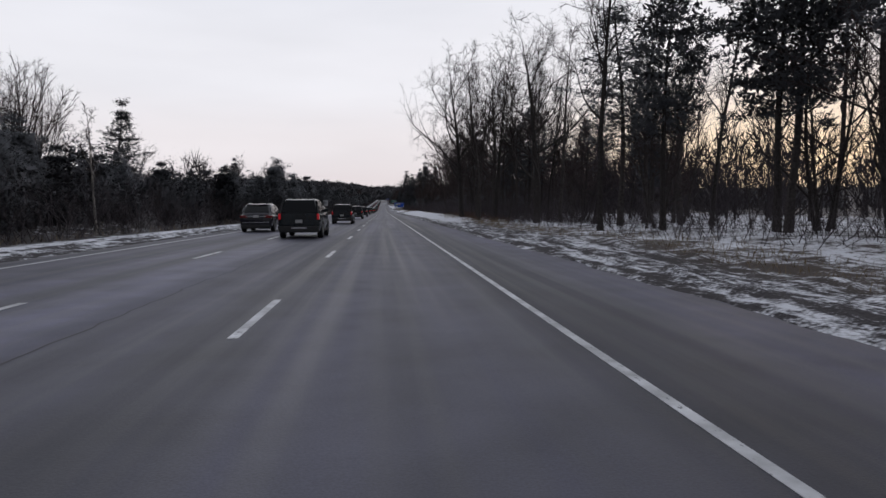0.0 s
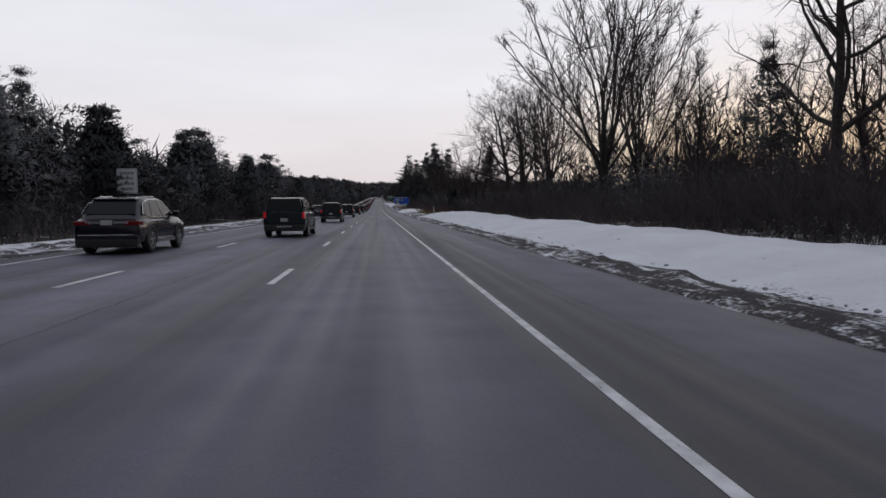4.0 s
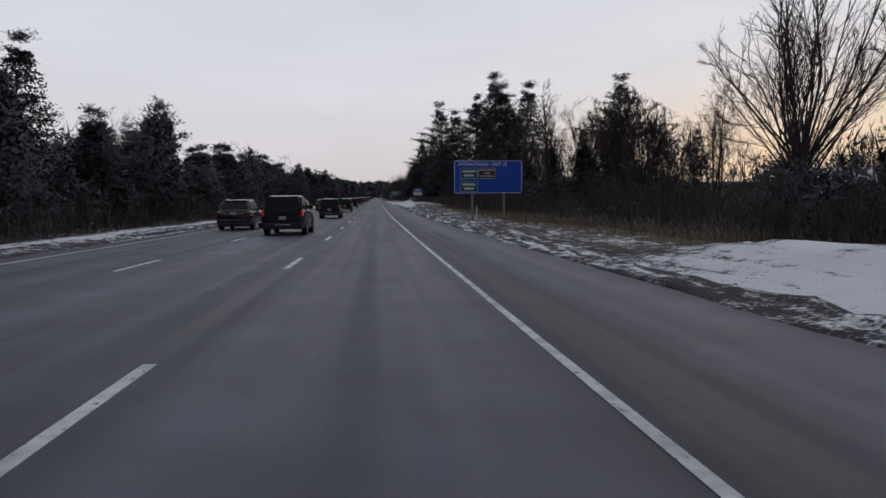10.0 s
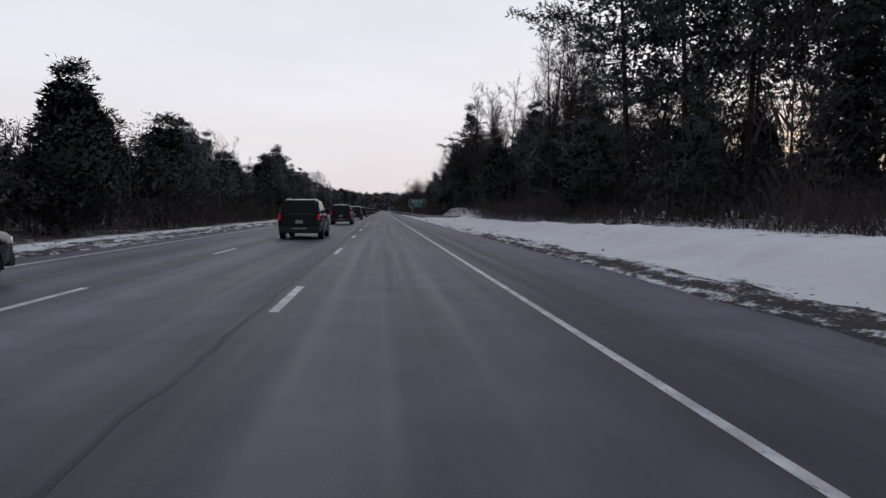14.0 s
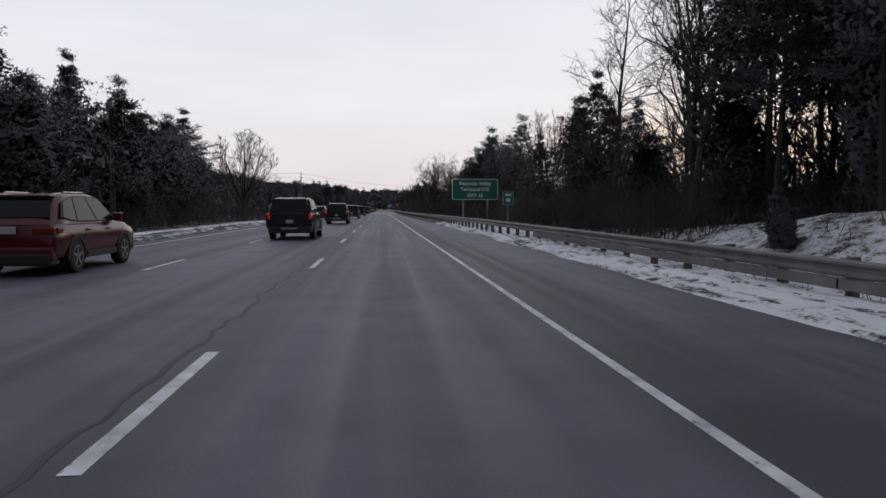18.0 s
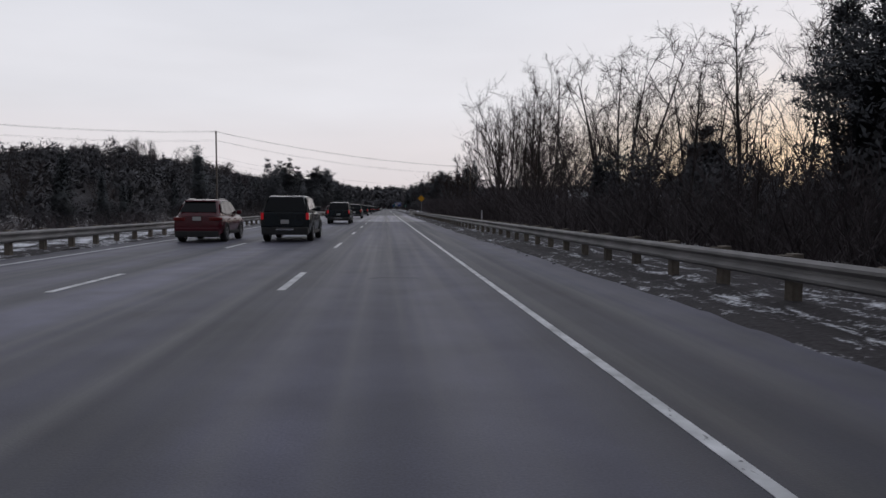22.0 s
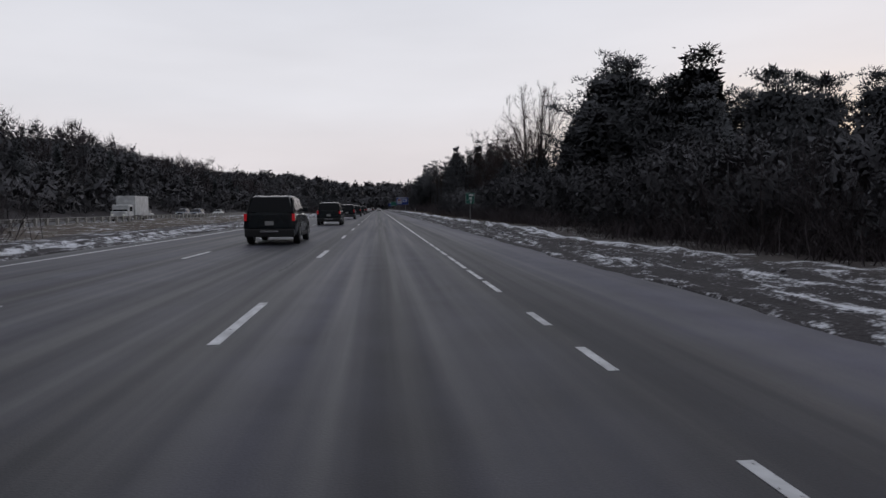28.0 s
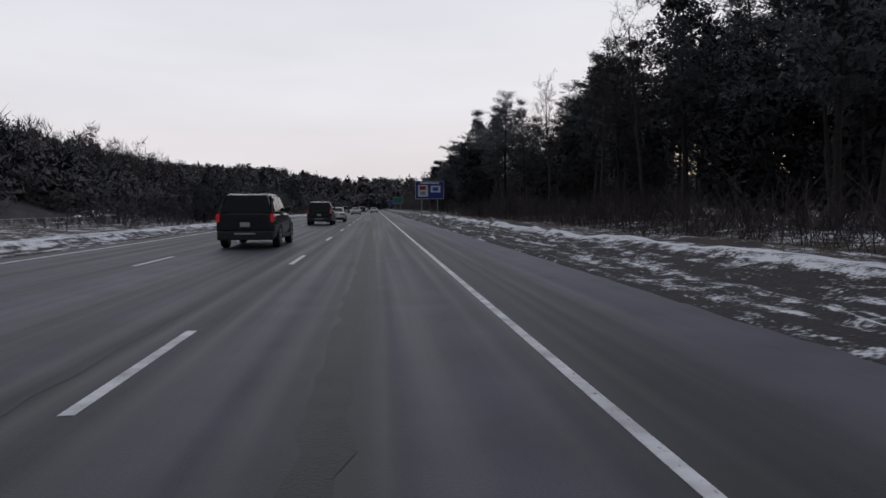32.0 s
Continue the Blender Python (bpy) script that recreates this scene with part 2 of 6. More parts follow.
def ground_material():
    """Leaf litter and dead grass under patchy old snow; the sheet's own snow and grass shares place them."""
    m = bpy.data.materials.new("snowy_ground")
    m.use_nodes = True
    n, l, b = links(m)
    tc = n.new("ShaderNodeTexCoord")
    pos = tc.outputs["Object"]
    at_s, at_g = n.new("ShaderNodeAttribute"), n.new("ShaderNodeAttribute")
    at_s.attribute_name, at_g.attribute_name = "snow", "grass"
    n1 = noise_node(n, l, pos, 0.55, 9)
    n2 = noise_node(n, l, pos, 3.2, 8, (1.0, 0.6, 1))
    n3 = noise_node(n, l, pos, 14.0, 6)
    n4 = noise_node(n, l, pos, 1.0, 7, (3.4, 0.22, 1))     # drawn out along the road by ploughs and tyres
    at_t = n.new("ShaderNodeAttribute")
    at_t.attribute_name = "track"
    wide = maths(n, l, "ADD", maths(n, l, "MULTIPLY", n1, maths(n, l, "SUBTRACT", 1.0, at_t.outputs["Fac"])), maths(n, l, "MULTIPLY", n4, at_t.outputs["Fac"]))
    mix = maths(n, l, "ADD", maths(n, l, "MULTIPLY", wide, 0.38), maths(n, l, "MULTIPLY", n2, 0.34))
    mix = maths(n, l, "ADD", mix, maths(n, l, "MULTIPLY", n3, 0.28))
    edge = maths(n, l, "ADD", maths(n, l, "MULTIPLY", maths(n, l, "SUBTRACT", mix, 0.5), 2.7), maths(n, l, "SUBTRACT", at_s.outputs["Fac"], 0.5))
    cover = n.new("ShaderNodeMapRange")
    cover.interpolation_type = "SMOOTHSTEP"
    cover.inputs[1].default_value, cover.inputs[2].default_value = -0.11, 0.20
    l.new(edge, cover.inputs[0])

    def tone(c0, c1, fac):
        k = n.new("ShaderNodeMix")
        k.data_type = "RGBA"
        k.inputs[6].default_value, k.inputs[7].default_value = (*c0, 1), (*c1, 1)
        l.new(fac, k.inputs[0])
        return k.outputs[2]

    soil = tone((0.014, 0.013, 0.015), (0.066, 0.060, 0.064), n3)
    dead = tone((0.035, 0.025, 0.018), (0.13, 0.10, 0.07), n2)
    base = n.new("ShaderNodeMix")
    base.data_type = "RGBA"
    l.new(at_g.outputs["Fac"], base.inputs[0])
    l.new(soil, base.inputs[6])
    l.new(dead, base.inputs[7])
    snow = tone((0.55, 0.56, 0.60), (0.80, 0.82, 0.87), n1)
    out = n.new("ShaderNodeMix")
    out.data_type = "RGBA"
    l.new(cover.outputs[0], out.inputs[0])
    l.new(base.outputs[2], out.inputs[6])
    l.new(snow, out.inputs[7])
    l.new(out.outputs[2], b.inputs["Base Color"])
    b.inputs["Roughness"].default_value = 0.85
    b.inputs["Specular IOR Level"].default_value = 0.2
    k = n.new("ShaderNodeBump")
    k.inputs["Strength"].default_value, k.inputs["Distance"].default_value = 0.7, 0.12
    l.new(mix, k.inputs["Height"])
    l.new(k.outputs[0], b.inputs["Normal"])
    return m


ground_mat = ground_material()
line_white = mat("worn_white_line", (0.50, 0.51, 0.53), 0.6, vary=0.45, scale=3.0, bump=0.2)


def wear(m, under, share):
    """Lets the surface below show through where the paint is rubbed away."""
    n, l, b = links(m)
    src = b.inputs["Base Color"].links[0].from_socket
    tc = n.new("ShaderNodeTexCoord")
    spots = noise_node(n, l, tc.outputs["Object"], 22.0, 5, (1.0, 0.45, 1))
    cut = n.new("ShaderNodeMapRange")
    cut.inputs[1].default_value, cut.inputs[2].default_value = share - 0.04, share + 0.05
    l.new(spots, cut.inputs[0])
    k = n.new("ShaderNodeMix")
    k.data_type = "RGBA"
    k.inputs[6].default_value = (*under, 1)
    l.new(cut.outputs[0], k.inputs[0])
    l.new(src, k.inputs[7])
    l.new(k.outputs[2], b.inputs["Base Color"])


wear(line_white, (0.11, 0.113, 0.13), 0.33)
bark = mat("dark_bark", (0.056, 0.050, 0.048), 0.9, vary=0.4, scale=6, spread=0.3, spec=0.1)
bark_pale = mat("pale_bark", (0.22, 0.20, 0.18), 0.85, vary=0.4, scale=5, spread=0.2)
twig = mat("bare_twigs", (0.056, 0.046, 0.045), 0.9, vary=0.3, scale=1.0, spread=0.3, spec=0.05)
twig_red = mat("reddish_twigs", (0.062, 0.047, 0.046), 0.9, vary=0.3, scale=1.0, spread=0.3, spec=0.05)
needle = mat("pine_needles", (0.098, 0.102, 0.110), 0.9, vary=0.3, scale=0.9, spread=0.3, spec=0.05)
needle_blue = mat("cedar_needles", (0.085, 0.092, 0.098), 0.9, vary=0.4, scale=1.2, spread=0.3, spec=0.05)
brush_mat = mat("brushwood", (0.074, 0.064, 0.068), 0.95, vary=0.5, scale=0.4, spec=0.05)
brush_red = mat("reddish_dead_brush", (0.10, 0.064, 0.052), 0.95, vary=0.5, scale=0.5, spec=0.05)
grass_mat = mat("dead_grass", (0.19, 0.145, 0.09), 0.95, vary=0.5, scale=0.5)
woods_mat = mat("distant_crowns", (0.098, 0.098, 0.106), 0.9, vary=0.35, scale=0.12, spec=0.05)
woods_bare = mat("distant_bare_crowns", (0.066, 0.058, 0.062), 0.9, vary=0.4, scale=0.12, spec=0.05)
galv = mat("weathered_galvanised_steel", (0.165, 0.16, 0.16), 0.6, metal=0.25, vary=0.3, scale=1.5, bump=0.15, spread=0.15)
post_wood = mat("weathered_post_timber", (0.14, 0.12, 0.10), 0.9, vary=0.35, scale=8, bump=0.3, spread=0.2)
pole_wood = mat("creosoted_pole_wood", (0.13, 0.11, 0.095), 0.9, vary=0.35, scale=5, bump=0.3)
concrete = mat("stained_concrete", (0.33, 0.32, 0.30), 0.85, vary=0.3, scale=1.2, bump=0.25)
steel = mat("sign_post_steel", (0.27, 0.27, 0.27), 0.6, metal=0.4, vary=0.25, scale=4)
sign_blue = mat("blue_sign_sheeting", (0.004, 0.075, 0.50), 0.45, vary=0.12, scale=1.2)
sign_blue_dark = mat("faded_blue_sheeting", (0.010, 0.040, 0.24), 0.45, vary=0.12, scale=1.2)
sign_green = mat("green_sign_sheeting", (0.004, 0.115, 0.085), 0.45, vary=0.12, scale=1.2)
sign_brown = mat("brown_sign_sheeting", (0.055, 0.016, 0.014), 0.45, vary=0.12, scale=1.2)
sign_white = mat("white_sign_sheeting", (0.62, 0.63, 0.66), 0.45, vary=0.1, scale=1.5)
sign_grey = mat("sign_legend_grey", (0.24, 0.25, 0.27), 0.5, vary=0.1)
sign_yellow = mat("yellow_sign_sheeting", (0.62, 0.30, 0.006), 0.45, vary=0.12, scale=1.5)
sign_red = mat("red_reflector", (0.28, 0.012, 0.010), 0.5, vary=0.15)
alu = mat("sign_back_aluminium", (0.36, 0.36, 0.37), 0.5, metal=0.6, vary=0.15)
legend = mat("white_sign_legend", (0.78, 0.79, 0.80), 0.45, vary=0.08)
tyre_mat = mat("tyre_rubber", (0.018, 0.018, 0.019), 0.85, vary=0.2, scale=8)
rim_mat = mat("alloy_rim", (0.35, 0.36, 0.37), 0.35, metal=0.9, vary=0.15, scale=6)
glass_dark = mat("tinted_car_glass", (0.006, 0.007, 0.009), 0.14, vary=0.1, spec=0.2)
trim_black = mat("black_plastic_trim", (0.020, 0.020, 0.021), 0.6, vary=0.2, scale=6)
chrome = mat("chrome_trim", (0.55, 0.56, 0.58), 0.2, metal=1.0, vary=0.1)
plate_mat = mat("number_plate", (0.42, 0.42, 0.42), 0.5, vary=0.1)
snow_roof = mat("snow_on_roof", (0.72, 0.74, 0.78), 0.9, vary=0.1, scale=0.8)
siding = mat("pale_siding", (0.36, 0.36, 0.35), 0.8, vary=0.15, scale=1.0)
wire_mat = mat("wire", (0.03, 0.03, 0.032), 0.6)
rock_mat = mat("dirty_ice_lumps", (0.30, 0.30, 0.32), 0.8, vary=0.5, scale=3, bump=0.3)


def paint(name, c, rough=0.28):
    """Car paint under a film of road salt: dulled towards grey in drifts."""
    m = mat(name, c, rough, vary=0.3, scale=1.6, spec=0.5)
    return m


paint_black = paint("black_paint", (0.010, 0.010, 0.018), 0.20)
paint_green = paint("dark_green_paint", (0.009, 0.014, 0.018), 0.24)
paint_red = paint("dark_red_paint", (0.075, 0.005, 0.013), 0.22)
paint_white = paint("white_paint", (0.55, 0.56, 0.57), 0.35)
paint_silver = paint("silver_paint", (0.30, 0.31, 0.33), 0.32)
paint_blue = paint("dark_blue_paint", (0.018, 0.030, 0.070))


def lamp_mat(name, c, glow):
    m = mat(name, c, 0.25, vary=0.1)
    n, l, b = links(m)
    b.inputs["Emission Color"].default_value, b.inputs["Emission Strength"].default_value = (*c, 1), glow
    return m


tail_lit = lamp_mat("lit_tail_light", (0.45, 0.012, 0.018), 0.28)
tail_dark = mat("tail_light_lens", (0.16, 0.012, 0.012), 0.2, vary=0.1)
head_mat = lamp_mat("headlamp_lens", (0.75, 0.76, 0.72), 0.25)

# ---- helpers for things and parts ----
def link_mesh(name, verts, faces, material, smooth=False):
    me = bpy.data.meshes.new(name)
    me.from_pydata(verts, [], faces)
    me.materials.append(material)
    if smooth:
        me.polygons.foreach_set("use_smooth", [True] * len(me.polygons))
    me.update()
    return me


def part(name, data, material, parent, label="", m=None):
    """One mesh object under a thing: from a bmesh, a mesh or (verts, faces)."""
    if isinstance(data, tuple):
        me = link_mesh(name, data[0], data[1], material)
    elif isinstance(data, bmesh.types.BMesh):
        me = bpy.data.meshes.new(name)
        data.to_mesh(me)
        data.free()
        me.materials.append(material)
    else:
        me = data
    ob = new(name, me)
    ob.parent = parent
    if m is not None:
        ob.matrix_basis = m
    return tagged(ob, label)


def thing(name, label, category, group="", m=None, kind=""):
    ob = new(name)
    ob.empty_display_size = 0.3
    if m is not None:
        ob.matrix_basis = m
    return tagged(ob, label, category, group, kind)


def box(x0, x1, y0, y1, z0, z1, bevel=0.0):
    bm = bmesh.new()
    bmesh.ops.create_cube(bm, size=1.0)
    for v in bm.verts:
        v.co = Vector((x0 if v.co.x < 0 else x1, y0 if v.co.y < 0 else y1, z0 if v.co.z < 0 else z1))
    if bevel:
        bmesh.ops.bevel(bm, geom=bm.edges[:], offset=bevel, segments=2, affect="EDGES", profile=0.6)
    return bm


def rod(p, q, r0, r1=None, sides=8):
    """A closed tapered rod from p to q as (verts, faces)."""
    p, q, r1 = Vector(p), Vector(q), r0 if r1 is None else r1
    d = (q - p).normalized()
    a = d.orthogonal().normalized()
    b = d.cross(a)
    v, f = [], []
    for c, r in ((p, r0), (q, r1)):
        for i in range(sides):
            w = 2 * math.pi * i / sides
            v.append(c + a * (r * math.cos(w)) + b * (r * math.sin(w)))
    for i in range(sides):
        j = (i + 1) % sides
        f.append((i, j, sides + j, sides + i))
    f += [tuple(range(sides - 1, -1, -1)), tuple(range(sides, 2 * sides))]
    return v, f


def road_z(y):
    """Height of the carriageway: a gentle fall up to 270, a sag to 440, then level."""
    if y >= 440:
        return 0.0
    u = (min(max(y, 270.0), 440.0) - 270.0) / 170.0
    z = 0.019 * 170.0 * (0.5 - (u - u ** 3 + u ** 4 / 2))
    return z + 0.019 * (270.0 - y) if y < 270 else z


ROADY = np.arange(-700.0, 2001.0, 5.0)
ROADZ = np.array([road_z(float(v)) for v in ROADY])


def road_zs(y):
    return np.interp(y, ROADY, ROADZ)


# ---- the ground: one sheet to the horizon ----
def lattice(x, y, seed):
    """Smooth value noise on a unit lattice, in -1..1."""
    rng = np.random.default_rng(seed)
    tab = rng.uniform(-1, 1, (256, 256))
    xi, yi = np.floor(x).astype(int), np.floor(y).astype(int)
    fx, fy = x - xi, y - yi
    fx, fy = fx * fx * (3 - 2 * fx), fy * fy * (3 - 2 * fy)
    a, b = tab[xi % 256, yi % 256], tab[(xi + 1) % 256, yi % 256]
    c, d = tab[xi % 256, (yi + 1) % 256], tab[(xi + 1) % 256, (yi + 1) % 256]
    return (a * (1 - fx) + b * fx) * (1 - fy) + (c * (1 - fx) + d * fx) * fy


def tab(y, *rows):
    return np.interp(y, [r[0] for r in rows], [r[1] for r in rows])


def smooth(a, b, x):
    u = np.clip((x - a) / (b - a), 0, 1)
    return u * u * (3 - 2 * u)


def ground_shape(x, y):
    """Height over the carriageway, snow share and dead-grass share of the ground."""
    rough = lattice(x * 0.9, y * 0.7, 1) * 0.5 + lattice(x * 2.3, y * 1.9, 2) * 0.3 + lattice(x * 0.15, y * 0.15, 3) * 0.8
    fine = lattice(x * 3.1, y * 2.2, 5)
    # right side: ploughed bank, shelf and wood floor
    bank = tab(y, (-50, .12), (66, .12), (90, .36), (180, .55), (205, .75), (219, .7), (230, .1), (278, .1), (296, .8),
               (325, .8), (340, .15), (440, .2), (458, .8), (482, .7), (496, .5), (525, .45), (545, .25), (552, .1), (600, -.2),
               (640, .1), (830, .1), (846, .3), (890, .45), (905, .15), (1000, .2), (1030, .3), (1120, .3))
    floor_r = tab(y, (-50, .15), (100, .2), (120, .35), (235, .4), (250, -.25), (285, -.2), (300, .4), (330, .3), (345, -.3),
                  (400, .1), (480, .6), (500, .9), (540, 1.0), (558, 1.3), (590, 1.9), (600, .9), (614, .2), (640, -.5), (680, -1.4), (835, -2.2),
                  (850, .3), (1100, .6))
    hr = bank * smooth(5.4, 8.6, x) * (1 - smooth(10.8, 13.2, x)) + floor_r * smooth(11, 15, x)
    hr = hr + rough * 0.16 * smooth(5.2, 8, x) + np.abs(fine) * 0.10 * smooth(4.9, 5.5, x) * (1 - smooth(8, 12, x))
    hr = hr + 0.14 * np.exp(-((x - 7.7) / 0.45) ** 2) * tab(y, (893, 0), (915, 1), (1110, 1), (1130, .4))
    hr = hr + 0.75 * np.exp(-((x - 11.3) / 1.5) ** 2 - ((y - 539) / 3.0) ** 2)      # heap at the end of the guardrail
    hr = hr + 0.030 * np.maximum(x - 60, 0) * tab(y, (-100, .2), (240, .1), (430, .3), (2000, .3))
    snow_r = tab(y, (-50, .37), (60, .46), (74, .90), (100, .96), (222, .97), (231, .47), (282, .47), (292, 1), (328, 1), (338, .43),
                 (440, .40), (456, .95), (484, .9), (494, 1), (540, 1), (552, .70), (600, .66), (640, .60), (665, .38), (760, .35),
                 (830, .40), (850, .52), (890, .52), (905, .31), (990, .33), (1015, .38), (1150, .38))
    wood_r = tab(y, (-50, .62), (130, .62), (150, .45), (236, .35), (246, .05), (285, .05), (300, .40), (340, .12), (395, .12),
                 (410, .55), (540, .60), (600, .62), (625, .40), (660, .35), (840, .42), (900, .2), (1010, .22), (1030, .42), (1200, .42))
    slush = tab(y, (-50, .42), (200, .45), (480, .44), (500, .78), (560, .74), (640, .6), (670, .22), (840, .25), (880, .34),
                (1000, .28), (1050, .30), (1200, .3))
    sr = slush + (snow_r - slush) * smooth(5.2, 6.5, x)
    sr = sr + (wood_r - sr) * smooth(8.6, 12, x) * (1 - tab(y, (70, 0), (95, 1), (222, 1), (230, 0), (288, 0), (296, 1), (328, 1), (336, 0)) * (1 - smooth(11, 13.5, x)))
    sr = sr + 0.5 * np.exp(-((x - 7.7) / 0.28) ** 2) * tab(y, (893, 0), (915, 1), (1110, 1), (1130, .4))
    sr = np.where((y > 395) & (y < 452) & (x > 7.8), np.minimum(sr, 0.50), sr)
    far_r = smooth(45, 80, x)
    sr = sr * (1 - far_r) + 0.35 * far_r
    grass_r = tab(y, (-50, .55), (90, .5), (110, .2), (240, .3), (250, .75), (345, .75), (400, .5), (480, .3), (600, .5), (660, .3), (1200, .25)) * smooth(6.5, 8.5, x)
    # left side: narrow ploughed rim, then the wooded median
    d = -x - 10.3
    rim = tab(y, (-50, .2), (640, .22), (660, .15), (880, .15), (900, .3), (1200, .3))
    hl = rim * smooth(0.2, 1.2, d) * (1 - smooth(2, 4, d)) + rough * 0.15 * smooth(1, 4, d)
    hl = hl + tab(y, (-50, .2), (640, .2), (680, -.8), (840, -.8), (870, .2), (910, .05), (1200, .1)) * smooth(3, 8, d) * (1 - smooth(34, 46, d))
    hill = tab(y, (-100, .05), (300, .05), (600, .05), (860, .06), (930, .20), (1010, .30), (1200, .31), (1500, .26), (2000, .15))
    foot = tab(y, (850, 56), (890, 35))
    hl = hl + hill * (np.clip(d - foot, 0, 60) + 0.15 * np.clip(d - foot - 60, 0, 400))
    sl = tab(y, (-50, .72), (640, .68), (655, .62), (830, .60), (860, .5), (895, .42), (1000, .45), (1030, .60), (1200, .6))
    sl = sl * smooth(-0.2, 0.5, d) * (1 - smooth(1.2, 2.2, d)) + smooth(1.2, 2.2, d) * tab(
        y, (-50, .30), (300, .34), (640, .36), (670, .42), (840, .40), (890, .36), (930, .34), (1000, .37), (1014, .62), (1036, .62), (1050, .42), (1300, .4))
    sl = sl * (1 - smooth(foot - 2, foot + 1, d)) + tab(y, (700, .38), (880, .16)) * smooth(foot - 2, foot + 1, d)
    gl = smooth(1.5, 3.0, d) * tab(y, (-50, .15), (640, .2), (860, .3), (890, .75), (1030, .75), (1060, .3), (1300, .3))
    gl = gl * (1 - smooth(foot - 3, foot, d))
    right = x > -3
    inside = (x > -10.35) & (x < 4.95)
    h = np.where(right, hr, hl)
    h = np.where(inside, -0.10, h)
    # shelf for the opposite carriageway
    opp = smooth(-44.5, -42.5, x) * (1 - smooth(-29.3, -27.8, x)) * smooth(862, 880, y)
    h = h * (1 - opp) + -0.45 * opp
    snow = np.where(right, sr, sl)
    snow = snow + (0.08 - snow) * smooth(1380, 1480, y)
    return h, snow, np.where(right, grass_r, gl)


def ground_height(x, y):
    h = ground_shape(np.array([float(x)]), np.array([float(y)]))[0][0]
    return float(h) + road_z(float(y)) + float(far_rise(np.array([float(y)]))[0])


def far_rise(y):
    return 24.0 * smooth(1470, 1850, y)


def build_ground():
    xs = np.concatenate([[-2500, -1600, -1000, -700, -500, -380, -300, -250, -210], np.arange(-180, -70, 8.0), np.arange(-70, -30, 3.0),
                         np.arange(-30, -14, 1.2), np.arange(-14, -10.5, 0.45), [-10.4, -10.3, -8, -4, 0, 3, 4.7],
                         np.arange(4.95, 12, 0.36), np.arange(12, 22, 0.8), np.arange(22, 60, 3.0), np.arange(60, 180, 10.0),
                         [200, 240, 300, 380, 500, 700, 1000, 1600, 2500]])
    ys = np.concatenate([[-700, -400, -250, -150, -100, -70, -45], np.arange(-25, 1120, 1.1), np.arange(1120, 1300, 6.0),
                         np.arange(1300, 2000, 30.0), [2100, 2300, 2700, 3200, 4000]])
    X, Y = np.meshgrid(xs, ys)
    h, s, g = ground_shape(X.ravel(), Y.ravel())
    z = h + road_zs(Y.ravel()) + far_rise(Y.ravel())
    co = np.stack([X.ravel(), Y.ravel(), z], 1)
    nx, ny = len(xs), len(ys)
    i = (np.arange(ny - 1)[:, None] * nx + np.arange(nx - 1)[None, :]).ravel()
    quads = np.stack([i, i + 1, i + nx + 1, i + nx], 1)
    me = bpy.data.meshes.new("ground")
    me.from_pydata(co, [], quads)
    me.materials.append(ground_mat)
    me.polygons.foreach_set("use_smooth", [True] * len(me.polygons))
    track = smooth(-60, -12, X.ravel()) * (1 - smooth(7.0, 9.0, X.ravel())) * (X.ravel() > 0) + (1 - smooth(0.8, 2.0, -X.ravel() - 10.3)) * (X.ravel() < 0)
    for key, val in (("snow", s), ("grass", g), ("track", track)):
        at = me.attributes.new(key, "FLOAT", "POINT")
        at.data.foreach_set("value", val.astype(np.float32))
    me.update()
    return tagged(new("ground", me), "patchy old snow over dead grass and leaf litter", "ground", kind="structure")


build_ground()


def slab(name, x0, x1, y0, y1, top, thick, material, step=10.0, parent=None):
    """A strip that follows the road's height, with a top, sides and ends."""
    n = max(1, int(math.ceil((y1 - y0) / step)))
    v, f = [], []
    for i in range(n + 1):
        y = y0 + (y1 - y0) * i / n
        z = road_z(y)
        v += [(x0, y, z + top), (x1, y, z + top), (x1, y, z + top - thick), (x0, y, z + top - thick)]
    for i in range(n):
        a, b = 4 * i, 4 * i + 4
        f += [(a, a + 1, b + 1, b), (a + 1, a + 2, b + 2, b + 1), (a + 3, a, b, b + 3)]
    f += [(0, 3, 2, 1), (4 * n, 4 * n + 1, 4 * n + 2, 4 * n + 3)]
    me = link_mesh(name, v, f, material)
    ob = new(name, me)
    ob.parent = parent
    return ob


ROAD_END = 1700.0
road = tagged(slab("road", -10.3, 4.9, -300, 771.4, 0, 0.3, asphalt), "worn salted grey asphalt carriageway with three lanes", "road", kind="structure")
road_deck = tagged(slab("road_deck", -10.3, 4.9, 771.4, 829, 0, 0.3, deck), "pale salt-whitened road surface before the overpass", "road", kind="structure")
road_bridge = tagged(slab("road_bridge", -10.3, 4.9, 829, 869.5, 0, 0.3, bridge_top), "dark patched asphalt over the bridge with a salted shoulder", "road", kind="structure")
road_far = tagged(slab("road_old", -10.3, 4.9, 869.5, ROAD_END, 0, 0.3, asphalt_old), "older dark grey asphalt carriageway with three lanes", "road", kind="structure")
opposite = tagged(slab("opposite_road", -41.8, -29.4, 875, ROAD_END, -0.3, 0.3, asphalt_old), "grey asphalt of the opposite carriageway", "road", kind="structure")


def road_of(y):
    return road if y < 771.4 else road_deck if y < 829 else road_bridge if y < 869.5 else road_far


